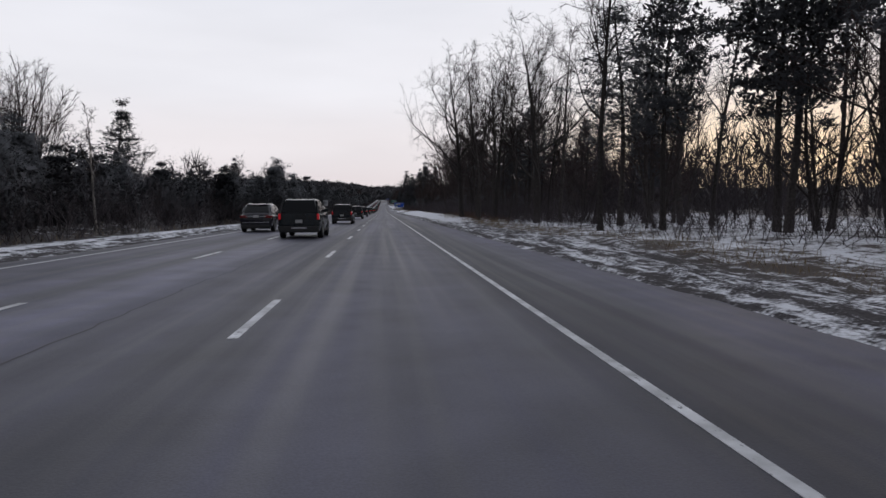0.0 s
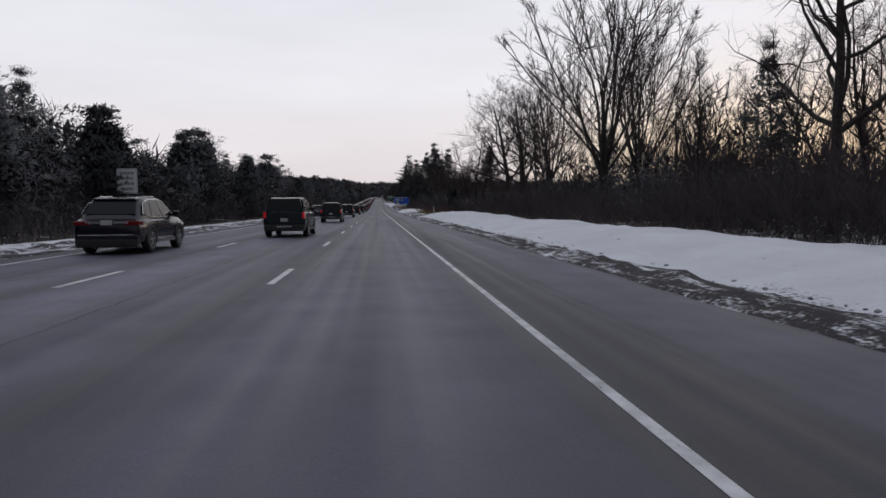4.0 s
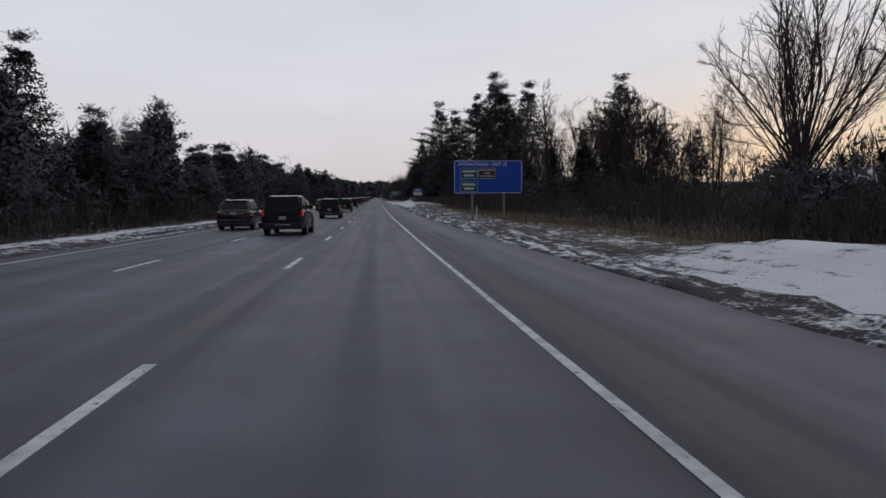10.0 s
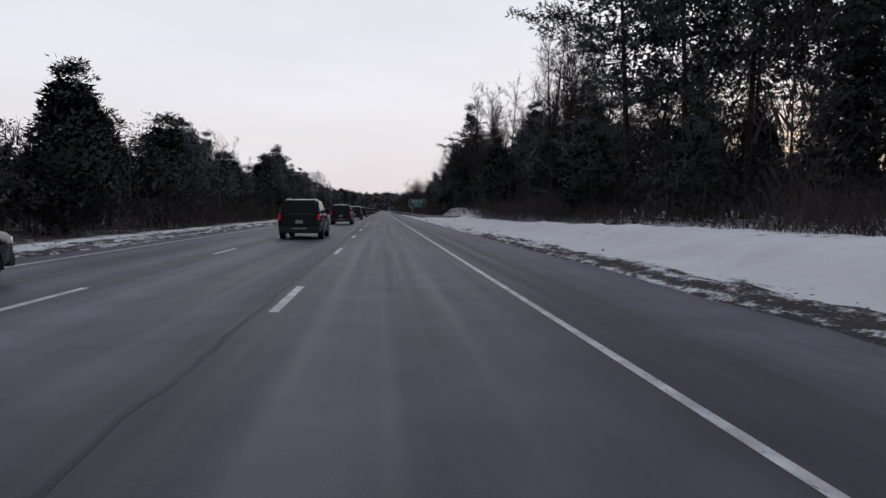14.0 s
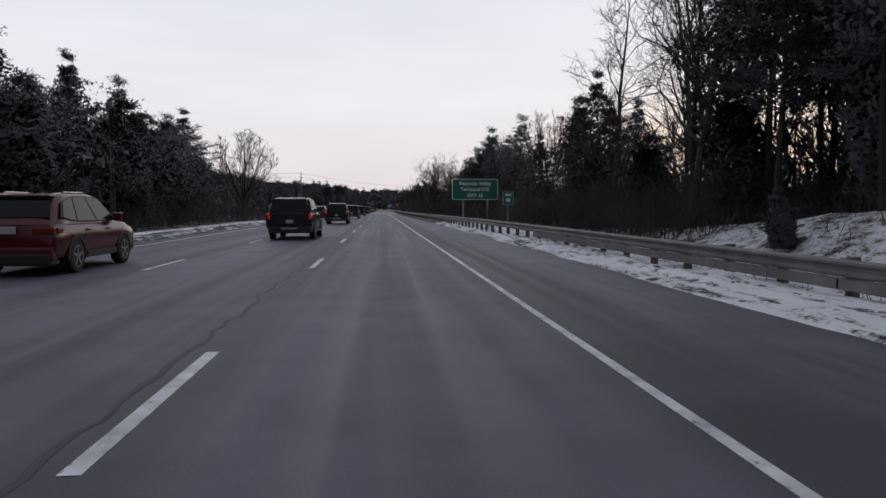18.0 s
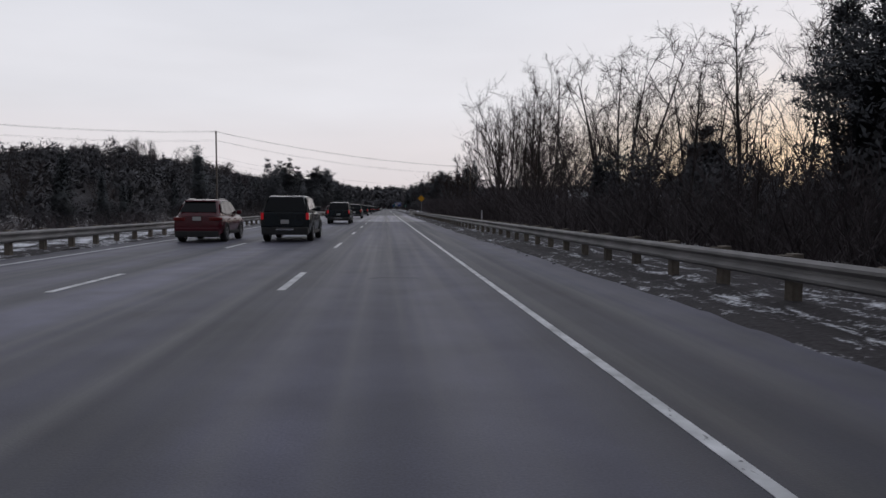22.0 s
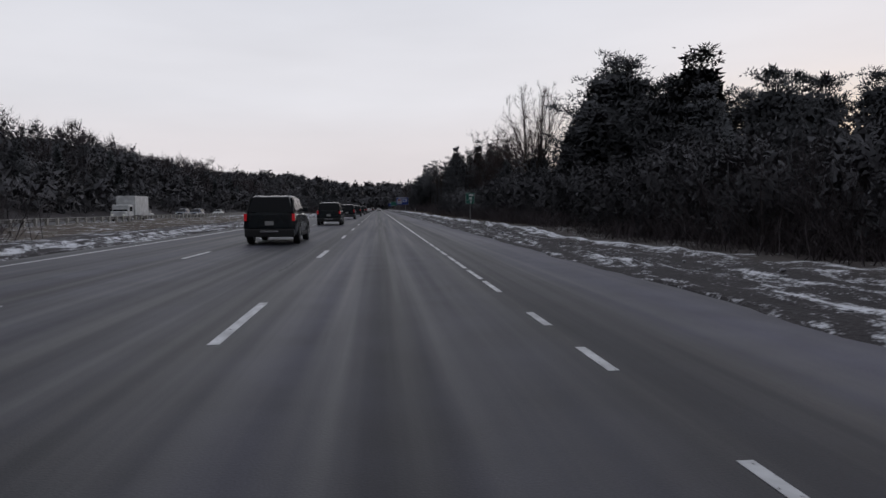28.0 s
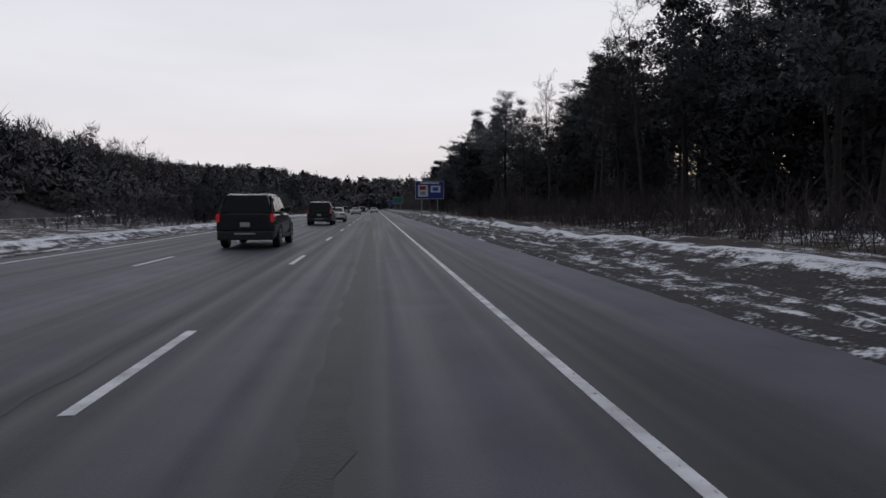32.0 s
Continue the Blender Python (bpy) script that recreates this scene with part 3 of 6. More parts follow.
# painted lines
rng = np.random.default_rng(3)
for lane_x in (-1.83, -5.49):
    for k in range(-3, 115):
        y = 8.6 + 12.192 * k
        w = 0.062 + rng.uniform(-0.006, 0.006)
        slab("lane_dash", lane_x - w, lane_x + w, y - 1.55 + rng.uniform(-.05, .05), y + 1.55 + rng.uniform(-.05, .05), 0.005, 0.004, line_white, parent=road_of(y))


def line_run(x, y0, y1, w=0.06, gap=0.0, piece=40.0, name="edge_line"):
    y = y0
    while y < y1:
        e = min(y + piece * rng.uniform(0.7, 1.3), y1)
        slab(name, x - w, x + w, y, e, 0.005, 0.004, line_white, parent=road_of(y + 0.1))
        y = e + gap * rng.uniform(0.6, 1.6)


line_run(1.775, -300, 690, 0.052, 0.05)
line_run(1.84, 352, 372, 0.015, 0.05)
line_run(1.775, 690.4, 702, 0.06, 0.35, 1.0)
line_run(1.775, 702.3, 773, 0.052, 0.06)
line_run(1.775, 773.2, 869, 0.06, 0.5, 9.0)
line_run(1.775, 871, 900, 0.05, 1.9, 0.9)
line_run(1.775, 901, 926, 0.045, 0.4, 1.8)
line_run(1.775, 926.5, ROAD_END, 0.055, 0.05)
line_run(-9.1, -300, ROAD_END, 0.06, 0.05, 60)
line_run(-35.6, 880, 1300, 0.06, 9.0, 3.0, "lane_dash")

# tar seams, crack fillings and patches in the surface
seam_mat = mat("tar_seam", (0.034, 0.034, 0.037), 0.8, vary=0.4, scale=3, spec=0.2)
patch_mat = pavement("asphalt_patch", (0.96, 0.97, 1.03), 0.075, [(-11, 1), (0, 0.95), (5, 1)])


joint_mat = mat("worn_lane_joint", (0.046, 0.046, 0.056), 0.7, vary=0.3, scale=0.6, spec=0.3)


def seam(points, w, parent, name="tar_seam", surface=None):
    """A wandering band laid on the road, a few millimetres proud."""
    v, f = [], []
    pts = []
    for (ax, ay), (bx, by) in zip(points, points[1:]):
        k = max(2, int(math.hypot(bx - ax, by - ay) / 0.35))
        pts += [(ax + (bx - ax) * i / k, ay + (by - ay) * i / k) for i in range(k)]
    pts.append(points[-1])
    for i, (x, y) in enumerate(pts):
        q = pts[min(i + 1, len(pts) - 1)]
        o = pts[max(i - 1, 0)]
        dx, dy = q[0] - o[0], q[1] - o[1]
        s = math.hypot(dx, dy) or 1
        x, y = x + rng.normal(0, .03), y + rng.normal(0, .05)
        ww = w * rng.uniform(0.8, 1.2)
        for sg in (-1, 1):
            v.append((x - dy / s * ww * sg, y + dx / s * ww * sg, road_z(y) + 0.003))
    f = [(2 * i, 2 * i + 1, 2 * i + 3, 2 * i + 2) for i in range(len(pts) - 1)]
    ob = new(name, link_mesh(name, v, f, surface or seam_mat))
    ob.parent = parent
    return ob


seam([(-3.6, -60), (-3.72, 330)], 0.016, road, "lane_joint", joint_mat)
seam([(-2.05, 440), (-2.1, 690)], 0.03, road, "lane_joint", joint_mat)
seam([(-2.3, 905), (-2.25, 1120)], 0.022, road_far, "lane_joint", joint_mat)
for ax, bx, y in ((0.9, 1.55, 246.4), (1.9, 2.7, 246.6), (0.2, 1.2, 301.3), (1.9, 2.6, 317), (0.6, 1.5, 356.2), (0.2, 0.8, 578.5), (0.9, 1.3, 578.2),
                  (-0.9, 0.6, 374.5), (-3.0, -2.0, 390), (0.3, 1.2, 596), (-0.6, 0.5, 640), (-0.4, 0.5, 716), (0.7, 1.6, 938), (2.6, 4.2, 946),
                  (-0.8, 0.3, 960), (-5.0, -4.2, 1000), (-0.5, 0.4, 1031), (2.0, 3.6, 260)):
    seam([(ax, y), ((ax + bx) / 2, y + rng.uniform(-.3, .3)), (bx, y + rng.uniform(-.2, .2))], 0.028, road_of(y))
seam([(-10.2, 771.4), (4.8, 771.4)], 0.04, road_deck, "expansion_joint")
band_ob = seam([(-0.12, 1016), (-0.05, 1045), (-0.15, 1080)], 0.15, road_far, "tar_band")
band_ob.data.materials[0] = mat("worn_tar_band", (0.018, 0.018, 0.023), 0.62, vary=0.4, scale=2.5, bump=0.3, spec=0.4)
seam([(-10.2, 829), (4.8, 829)], 0.03, road_bridge, "expansion_joint")
seam([(-10.2, 848), (4.8, 848)], 0.022, road_bridge, "expansion_joint")
seam([(-10.2, 869.5), (4.8, 869.5)], 0.025, road_far, "expansion_joint")
for x0, x1, y0, y1 in ((0.75, 1.6, 849.6, 851.5), (-3.9, -3.2, 858, 862), (-2.6, -1.1, 850.2, 850.7), (2.6, 3.4, 850, 855), (2.8, 4.4, 858, 860)):
    ob = slab("asphalt_patch", x0, x1, y0, y1, 0.003, 0.003, patch_mat, parent=road_bridge)


# dark slush and grit frozen along the edges of the pavement
def slush_strip(name, y0, y1, inner, outer, share, label, seed, amp=1.0):
    """inner, outer: (y, x) tables of the strip's edges; share: its snow share, one number or a (y, share) table."""
    share = share if isinstance(share, list) else [(y0, share)]
    ys = np.arange(y0, y1, 0.7)
    a = np.interp(ys, [p[0] for p in inner], [p[1] for p in inner])
    b = np.interp(ys, [p[0] for p in outer], [p[1] for p in outer])
    n = 9
    u = np.linspace(0, 1, n)
    X = a[:, None] + (b - a)[:, None] * u[None, :]
    Y = np.repeat(ys[:, None], n, 1)
    X[:, 0] += lattice(ys * 0.35, ys * 0, seed) * 0.16 + lattice(ys * 1.3, ys * 0, seed + 1) * 0.07
    hump = np.sin(np.pi * np.clip(u * 0.75 + 0.02, 0, 1)) ** 0.7
    g = ground_shape(X.ravel(), Y.ravel())[0].reshape(X.shape)
    h = np.maximum(g, 0) + 0.004 + hump[None, :] * (0.07 + 0.05 * lattice(X * 2.1, Y * 1.4, seed + 2) + 0.03 * lattice(X * 5, Y * 4, seed + 3)) * amp
    h[:, 0] = -0.02
    h[:, -1] = g[:, -1] - 0.03
    co = np.stack([X.ravel(), Y.ravel(), h.ravel() + road_zs(Y.ravel())], 1)
    i = (np.arange(len(ys) - 1)[:, None] * n + np.arange(n - 1)[None, :]).ravel()
    q = np.stack([i, i + 1, i + n + 1, i + n], 1)
    if b[0] < a[0]:
        q = q[:, ::-1]
    me = bpy.data.meshes.new(name)
    me.from_pydata(co, [], q)
    me.materials.append(ground_mat)
    me.polygons.foreach_set("use_smooth", [True] * len(me.polygons))
    sv = np.interp(ys, [p[0] for p in share], [p[1] for p in share])[:, None] + (0.45 if amp > 2 else 0.10) * (u - 0.5)[None, :]
    for key, val in (("snow", sv.ravel()), ("grass", np.zeros(sv.size)), ("track", np.full(sv.size, 0.0 if amp > 2 else 1.0))):
        me.attributes.new(key, "FLOAT", "POINT").data.foreach_set("value", val.astype(np.float32))
    return tagged(new(name, me), label, "slush", kind="structure")


slush_strip("slush_verge", -30, 640, [(-30, 4.55), (90, 4.6), (230, 4.75), (480, 4.7), (560, 4.8), (640, 4.7)], [(-30, 5.9), (640, 5.8)], [(-30, .44), (480, .44), (492, .68), (560, .70), (640, .60)], "dark gritty slush along the shoulder", 61)
slush_strip("slush_verge_rail", 640, 829, [(640, 4.7), (672, 4.2), (735, 3.85), (829, 3.95)], [(640, 6.2), (690, 5.9), (829, 5.6)], 0.34, "black gritty slush below the guardrail", 65)
slush_strip("slush_verge_far", 848.5, 1120, [(848, 4.6), (890, 4.7), (930, 4.75), (1000, 4.6), (1120, 4.4)], [(848, 6.2), (1120, 6.0)], 0.38, "dark gritty slush along the shoulder", 69)
slush_strip("ice_bank", 848.5, 893, [(848, 4.5), (866, 4.7), (880, 4.9), (893, 5.1)], [(848, 7.6), (893, 9.0)], 0.40, "broken dirty ice piled beside the shoulder", 81, 3.4)
slush_strip("slush_rim_left", -30, 1120, [(-30, -10.0), (640, -10.05), (880, -10.0), (930, -9.9), (1120, -9.95)], [(-30, -11.2), (1120, -11.2)], 0.46, "dirty snow rim along the median", 73)


# ---- guardrails ----
def w_beam(length):
    """W-shaped rail of 2.8 mm steel, its face towards -x, centred at 0.55 m."""
    prof = [(0.00, -0.155), (-0.02, -0.15), (-0.075, -0.115), (-0.08, -0.075), (-0.015, -0.02), (-0.015, 0.02), (-0.08, 0.075),
            (-0.075, 0.115), (-0.02, 0.15), (0.0, 0.155)]
    back = [(a + 0.012, b) for a, b in reversed(prof)]
    ring = prof + back
    n = len(ring)
    v = [(a, y, 0.55 + b) for y in (0.0, length) for a, b in ring]
    f = [(i, (i + 1) % n, n + (i + 1) % n, n + i) for i in range(n)]
    f += [tuple(range(n - 1, -1, -1)), tuple(range(n, 2 * n))]
    return link_mesh("rail_beam", v, f, galv)


PANEL = 3.81
beam_mesh = w_beam(PANEL + 0.06)
bmx = box(0.15, 0.30, -0.09, 0.09, -0.9, 0.74, 0.008)
post_mesh = bpy.data.meshes.new("rail_post")
bmx.to_mesh(post_mesh)
bmx.free()
post_mesh.materials.append(post_wood)
bmx = box(0.012, 0.15, -0.075, 0.075, 0.40, 0.72, 0.006)
block_mesh = bpy.data.meshes.new("block")
bmx.to_mesh(block_mesh)
bmx.free()
block_mesh.materials.append(post_wood)


rub_prof = [(-0.03, 0.17), (-0.055, 0.19), (-0.055, 0.36), (-0.03, 0.38), (0.01, 0.38), (0.01, 0.17)]
rub_mesh = link_mesh("rub_rail", [(a, y, b) for y in (0.0, PANEL + 0.06) for a, b in rub_prof],
                     [(i, (i + 1) % 6, 6 + (i + 1) % 6, 6 + i) for i in range(6)] + [(5, 4, 3, 2, 1, 0), (6, 7, 8, 9, 10, 11)], galv)

steel_post_mesh = bpy.data.meshes.new("rail_post")
bmx = box(-0.28, -0.085, -0.14, 0.14, -0.9, 0.70, 0.01)
bmx.to_mesh(steel_post_mesh)
bmx.free()
steel_post_mesh.materials.append(concrete)


def guardrail(route, side, label, spacing=1.905, lift=0.0, rub=False, pale=False):
    """Rail along route (y, x) pairs; side 1: faces -x (right of the road), -1: faces +x."""
    ys, xs = [p[0] for p in route], [p[1] for p in route]
    zs = [p[2] if len(p) > 2 else 0.0 for p in route]
    y0 = ys[0]
    rail = thing("guardrail", label, "guardrail", m=pose(float(np.interp(y0, ys, xs)), y0, road_z(y0)))
    base = rail.matrix_basis.inverted()
    n = int((ys[-1] - y0) / PANEL)
    for i in range(n):
        a, b = y0 + i * PANEL, y0 + (i + 1) * PANEL
        xa, xb = float(np.interp(a, ys, xs)), float(np.interp(b, ys, xs))
        za, zb = float(np.interp(a, ys, zs)) + road_z(a) + lift, float(np.interp(b, ys, zs)) + road_z(b) + lift
        yaw = -math.degrees(math.atan2(xb - xa, b - a))
        m = pose(xa, a, za, math.degrees(math.atan2(zb - za, b - a)), 0, yaw) @ Matrix.Diagonal((side, 1, 1, 1))
        part("rail_beam", beam_mesh, galv, rail, m=base @ m)
        if rub and a < 606:
            part("rub_rail", rub_mesh, galv, rail, m=base @ m)
        for k in range(2 if spacing < 3 else 1):
            yy = a + k * spacing
            mm = pose(float(np.interp(yy, ys, xs)), yy, float(np.interp(yy, ys, zs)) + road_z(yy) + lift, 0, 0, yaw) @ Matrix.Diagonal((side, 1, 1, 1))
            part("post", steel_post_mesh if pale else post_mesh, post_wood, rail, m=base @ mm)
            if not pale:
                part("block", block_mesh, post_wood, rail, m=base @ mm)
    return rail


guardrail([(542, 10.0, -.1), (580, 8.2, -.30), (617, 6.05, 0), (680, 5.35, 0), (742, 5.0, 0), (829, 4.98, 0)], 1, "weathered grey steel guardrail on timber posts beside the shoulder", lift=0.02, rub=True)
guardrail([(654, -10.35, 0), (799, -10.2, 0)], -1, "weathered grey steel guardrail along the snowy median edge")
guardrail([(804, -10.4, 0.1), (829, -10.3, 0)], -1, "short grey steel guardrail leading to the overpass")
guardrail([(848.5, 5.35, .40), (864, 5.45, .40)], 1, "steel guardrail standing in broken ice past the overpass")
guardrail([(893, -28, -.12), (1160, -28, -.12)], -1, "steel guardrail in front of the opposite carriageway", pale=True)


# ---- overpass parapets ----
def parapet(x0, x1, label):
    p = thing("bridge_parapet", label, "parapet", m=pose((x0 + x1) / 2, 829.2, 0))
    hw = (x1 - x0) / 2
    part("wall", box(-hw, hw, 0, 18.6, -1.2, 0.72, 0.03), concrete, p)
    part("kerb", box(-hw - 0.12, hw + 0.12, -0.1, 18.7, -1.2, 0.2, 0.02), concrete, p)
    part("end_block", box(-hw - 0.05, hw + 0.05, -0.6, 0.6, -1.2, 0.86, 0.03), concrete, p)
    for i in range(7):
        y = 1.2 + i * 2.7
        part("rail_post", box(-0.05, 0.05, y - 0.06, y + 0.06, 0.70, 1.05, 0.01), galv, p)
    part("hand_rail", rod((0, 0.4, 1.06), (0, 18.2, 1.06), 0.05), galv, p)
    return p


parapet(5.0, 5.35, "stained concrete bridge parapet with a steel top rail")
parapet(-10.75, -10.4, "stained concrete bridge parapet beside the median")

# ---- trees ----
class Shape:
    """Collects tubes and slivers for one mesh."""

    def __init__(self):
        self.v, self.f = [], []

    def tube(self, pts, radii, sides):
        base = len(self.v)
        n = len(pts)
        d0 = (pts[-1] - pts[0]).normalized()
        a = d0.orthogonal().normalized()
        b = d0.cross(a)
        ring = [(math.cos(2 * math.pi * i / sides), math.sin(2 * math.pi * i / sides)) for i in range(sides)]
        for p, r in zip(pts[:-1], radii[:-1]):
            for c, s in ring:
                self.v.append(p + a * (r * c) + b * (r * s))
        tip = len(self.v)
        self.v.append(pts[-1])
        for k in range(n - 2):
            for i in range(sides):
                j = (i + 1) % sides
                q = base + k * sides
                self.f.append((q + i, q + j, q + sides + j, q + sides + i))
        q = base + (n - 2) * sides
        for i in range(sides):
            self.f.append((q + i, q + (i + 1) % sides, tip))

    def sliver(self, p, d, w):
        s = d.orthogonal().normalized() * w
        base = len(self.v)
        self.v += [p - s, p + s, p + d]
        self.f.append((base, base + 1, base + 2))

    def mesh(self, name, material):
        return link_mesh(name, self.v, self.f, material)


def rvec(rng):
    return Vector(rng.normal(0, 1, 3))


def bend(rng, p, d, length, segs, wob, lift):
    pts = [p.copy()]
    for _ in range(segs):
        d = (d + rvec(rng) * wob + Vector((0, 0, lift))).normalized()
        p = p + d * (length / segs)
        pts.append(p.copy())
    return pts, d


def bare_tree(seed, h, r, crown_from, spread, angle, limbs, lift=0.06, fine=1.0, stems=1):
    """Trunk with main limbs, and the crown of bare branches and twigs, h metres high."""
    rng = np.random.default_rng(seed)
    wood, crown = Shape(), Shape()
    for st in range(stems):
        lean = Vector((0, 0, 1)) if stems == 1 else (Vector((math.cos(st * 2.4) * 0.28, math.sin(st * 2.4) * 0.28, 1))).normalized()
        foot = Vector((0, 0, -0.4)) + (Vector() if stems == 1 else Vector((math.cos(st * 2.4), math.sin(st * 2.4), 0)) * 0.25)
        hh = h * (1.0 if st == 0 else rng.uniform(0.75, 0.98))
        trunk, _ = bend(rng, foot, lean, hh, 9, 0.05, 0.05)
        rr = r / math.sqrt(stems)
        rad = [rr * (1.25 if i == 0 else 1.0 - 0.88 * (i / 9) ** 1.1) for i in range(10)]
        wood.tube(trunk, rad, 7)
        nl = max(4, limbs // stems)
        for i in range(nl):
            u = crown_from + (0.97 - crown_from) * (i + rng.uniform(0, 0.8)) / nl
            k = min(int(u * 9), 8)
            p = trunk[k].lerp(trunk[k + 1], u * 9 - k)
            az = i * 2.4 + rng.uniform(-.5, .5) + st
            out = Vector((math.cos(az), math.sin(az), 0))
            an = radians(angle * rng.uniform(0.75, 1.2) * (1.0 - 0.35 * u))
            d = out * math.sin(an) + Vector((0, 0, 1)) * math.cos(an)
            ln = hh * spread * (1.12 - 0.75 * u) * rng.uniform(0.7, 1.15)
            r1 = max(0.025, rr * (1.05 - u) * 0.62)
            limb, d1 = bend(rng, p, d, ln, 5, 0.16, lift)
            wood.tube(limb, [r1 * (1 - 0.8 * j / 5) for j in range(6)], 5)
            for j in range(7):
                t = rng.uniform(0.2, 1.0) * 4.99
                q = limb[int(t)].lerp(limb[int(t) + 1], t % 1)
                dd = (d1 * 0.65 + rvec(rng) * 0.6 + Vector((0, 0, 0.2))).normalized()
                l2 = ln * rng.uniform(0.3, 0.55)
                b2, d2 = bend(rng, q, dd, l2, 3, 0.2, lift)
                crown.tube(b2, [max(0.014, r1 * 0.36 * (1 - 0.7 * m / 3)) for m in range(4)], 3)
                for m in range(5):
                    t2 = rng.uniform(0.15, 1.0) * 2.99
                    q2 = b2[int(t2)].lerp(b2[int(t2) + 1], t2 % 1)
                    d3 = (d2 * 0.6 + rvec(rng) * 0.6 + Vector((0, 0, 0.2))).normalized()
                    l3 = l2 * rng.uniform(0.35, 0.7)
                    crown.tube([q2, q2 + d3 * l3], [0.012 * fine, 0.0], 3)
                    for _ in range(4):
                        q3 = q2 + d3 * (l3 * rng.uniform(0.15, 0.9))
                        crown.sliver(q3, (d3 * 0.6 + rvec(rng) * 0.5).normalized() * l3 * rng.uniform(0.35, 0.7), 0.008 * fine)
    return wood, crown


def pine_tree(seed, h, r, crown_from, width, layers, per, profile, tuft=0.5, droop=0.0, needles=16, flat=0.5, skip=0.12, step=0.5, ragged=0.3, core=0):
    """Trunk with branches, and a crown of needle clumps along them; flat: how plate-like the clumps are."""
    rng = np.random.default_rng(seed)
    wood, crown = Shape(), Shape()
    trunk, _ = bend(rng, Vector((0, 0, -0.4)), Vector((0, 0, 1)), h, 8, 0.03, 0.03)
    wood.tube(trunk, [r * (1.2 if i == 0 else 1 - 0.9 * i / 8) for i in range(9)], 7)
    for i in range(layers):
        u = crown_from + (0.985 - crown_from) * (i + rng.uniform(-.3, .3) * (0 < i < layers - 1)) / (layers - 1)
        k = min(int(u * 8), 7)
        c = trunk[k].lerp(trunk[k + 1], u * 8 - k)
        w = width * profile((u - crown_from) / (1 - crown_from)) * rng.uniform(1 - ragged, 1 + ragged * 0.6)
        for j in range(per):
            if rng.uniform() < skip:
                continue
            az = j * 2 * math.pi / per + i * 1.1 + rng.uniform(-.4, .4)
            ln = max(0.35, w * rng.uniform(0.5, 1.15))
            d = Vector((math.cos(az), math.sin(az), rng.uniform(-.05, .35) - droop + 0.5 * (u > 0.88)))
            br, d1 = bend(rng, c + Vector((0, 0, rng.uniform(-.2, .2))), d.normalized(), ln, 3, 0.14, 0.08)
            wood.tube(br, [max(0.018, r * 0.20 * (1 - u * 0.6)), r * 0.10, 0.012, 0.0], 3)
            side = Vector((-math.sin(az), math.cos(az), 0))
            n = max(2, int(ln / step))
            for t in range(n):
                f = 0.3 + 0.74 * (t + rng.uniform(0.2, 1)) / n
                q = br[0].lerp(br[3], f) + side * rng.normal(0, 0.20) * ln * (1.2 - f)
                cr = tuft * rng.uniform(0.6, 1.25)
                for a, b, e, g0, g1, g2, ll in rng.normal(0, 1, (needles, 7)):
                    o = Vector((a * 0.5, b * 0.5, e * 0.5 * (1 - 0.7 * flat))) * cr
                    dd = (o / cr + Vector((g0, g1, g2 + 0.5)) * 0.45 + d1 * 0.3).normalized()
                    crown.sliver(q + o, dd * (0.25 + 0.05 * min(1.5, max(-1.5, ll))), 0.055)
    for i in range(core):
        u = rng.uniform(0.05, 0.9)
        hh = (crown_from + u * (1 - crown_from)) * 8
        k = min(int(hh), 7)
        rr = width * profile(u) * 0.62 * math.sqrt(rng.uniform(0, 1))
        az = rng.uniform(0, 6.283)
        q = trunk[k].lerp(trunk[k + 1], hh - k) + Vector((math.cos(az) * rr, math.sin(az) * rr, 0))
        crown.sliver(q, rvec(rng).normalized() * rng.uniform(0.32, 0.52), 0.13)
    return wood, crown


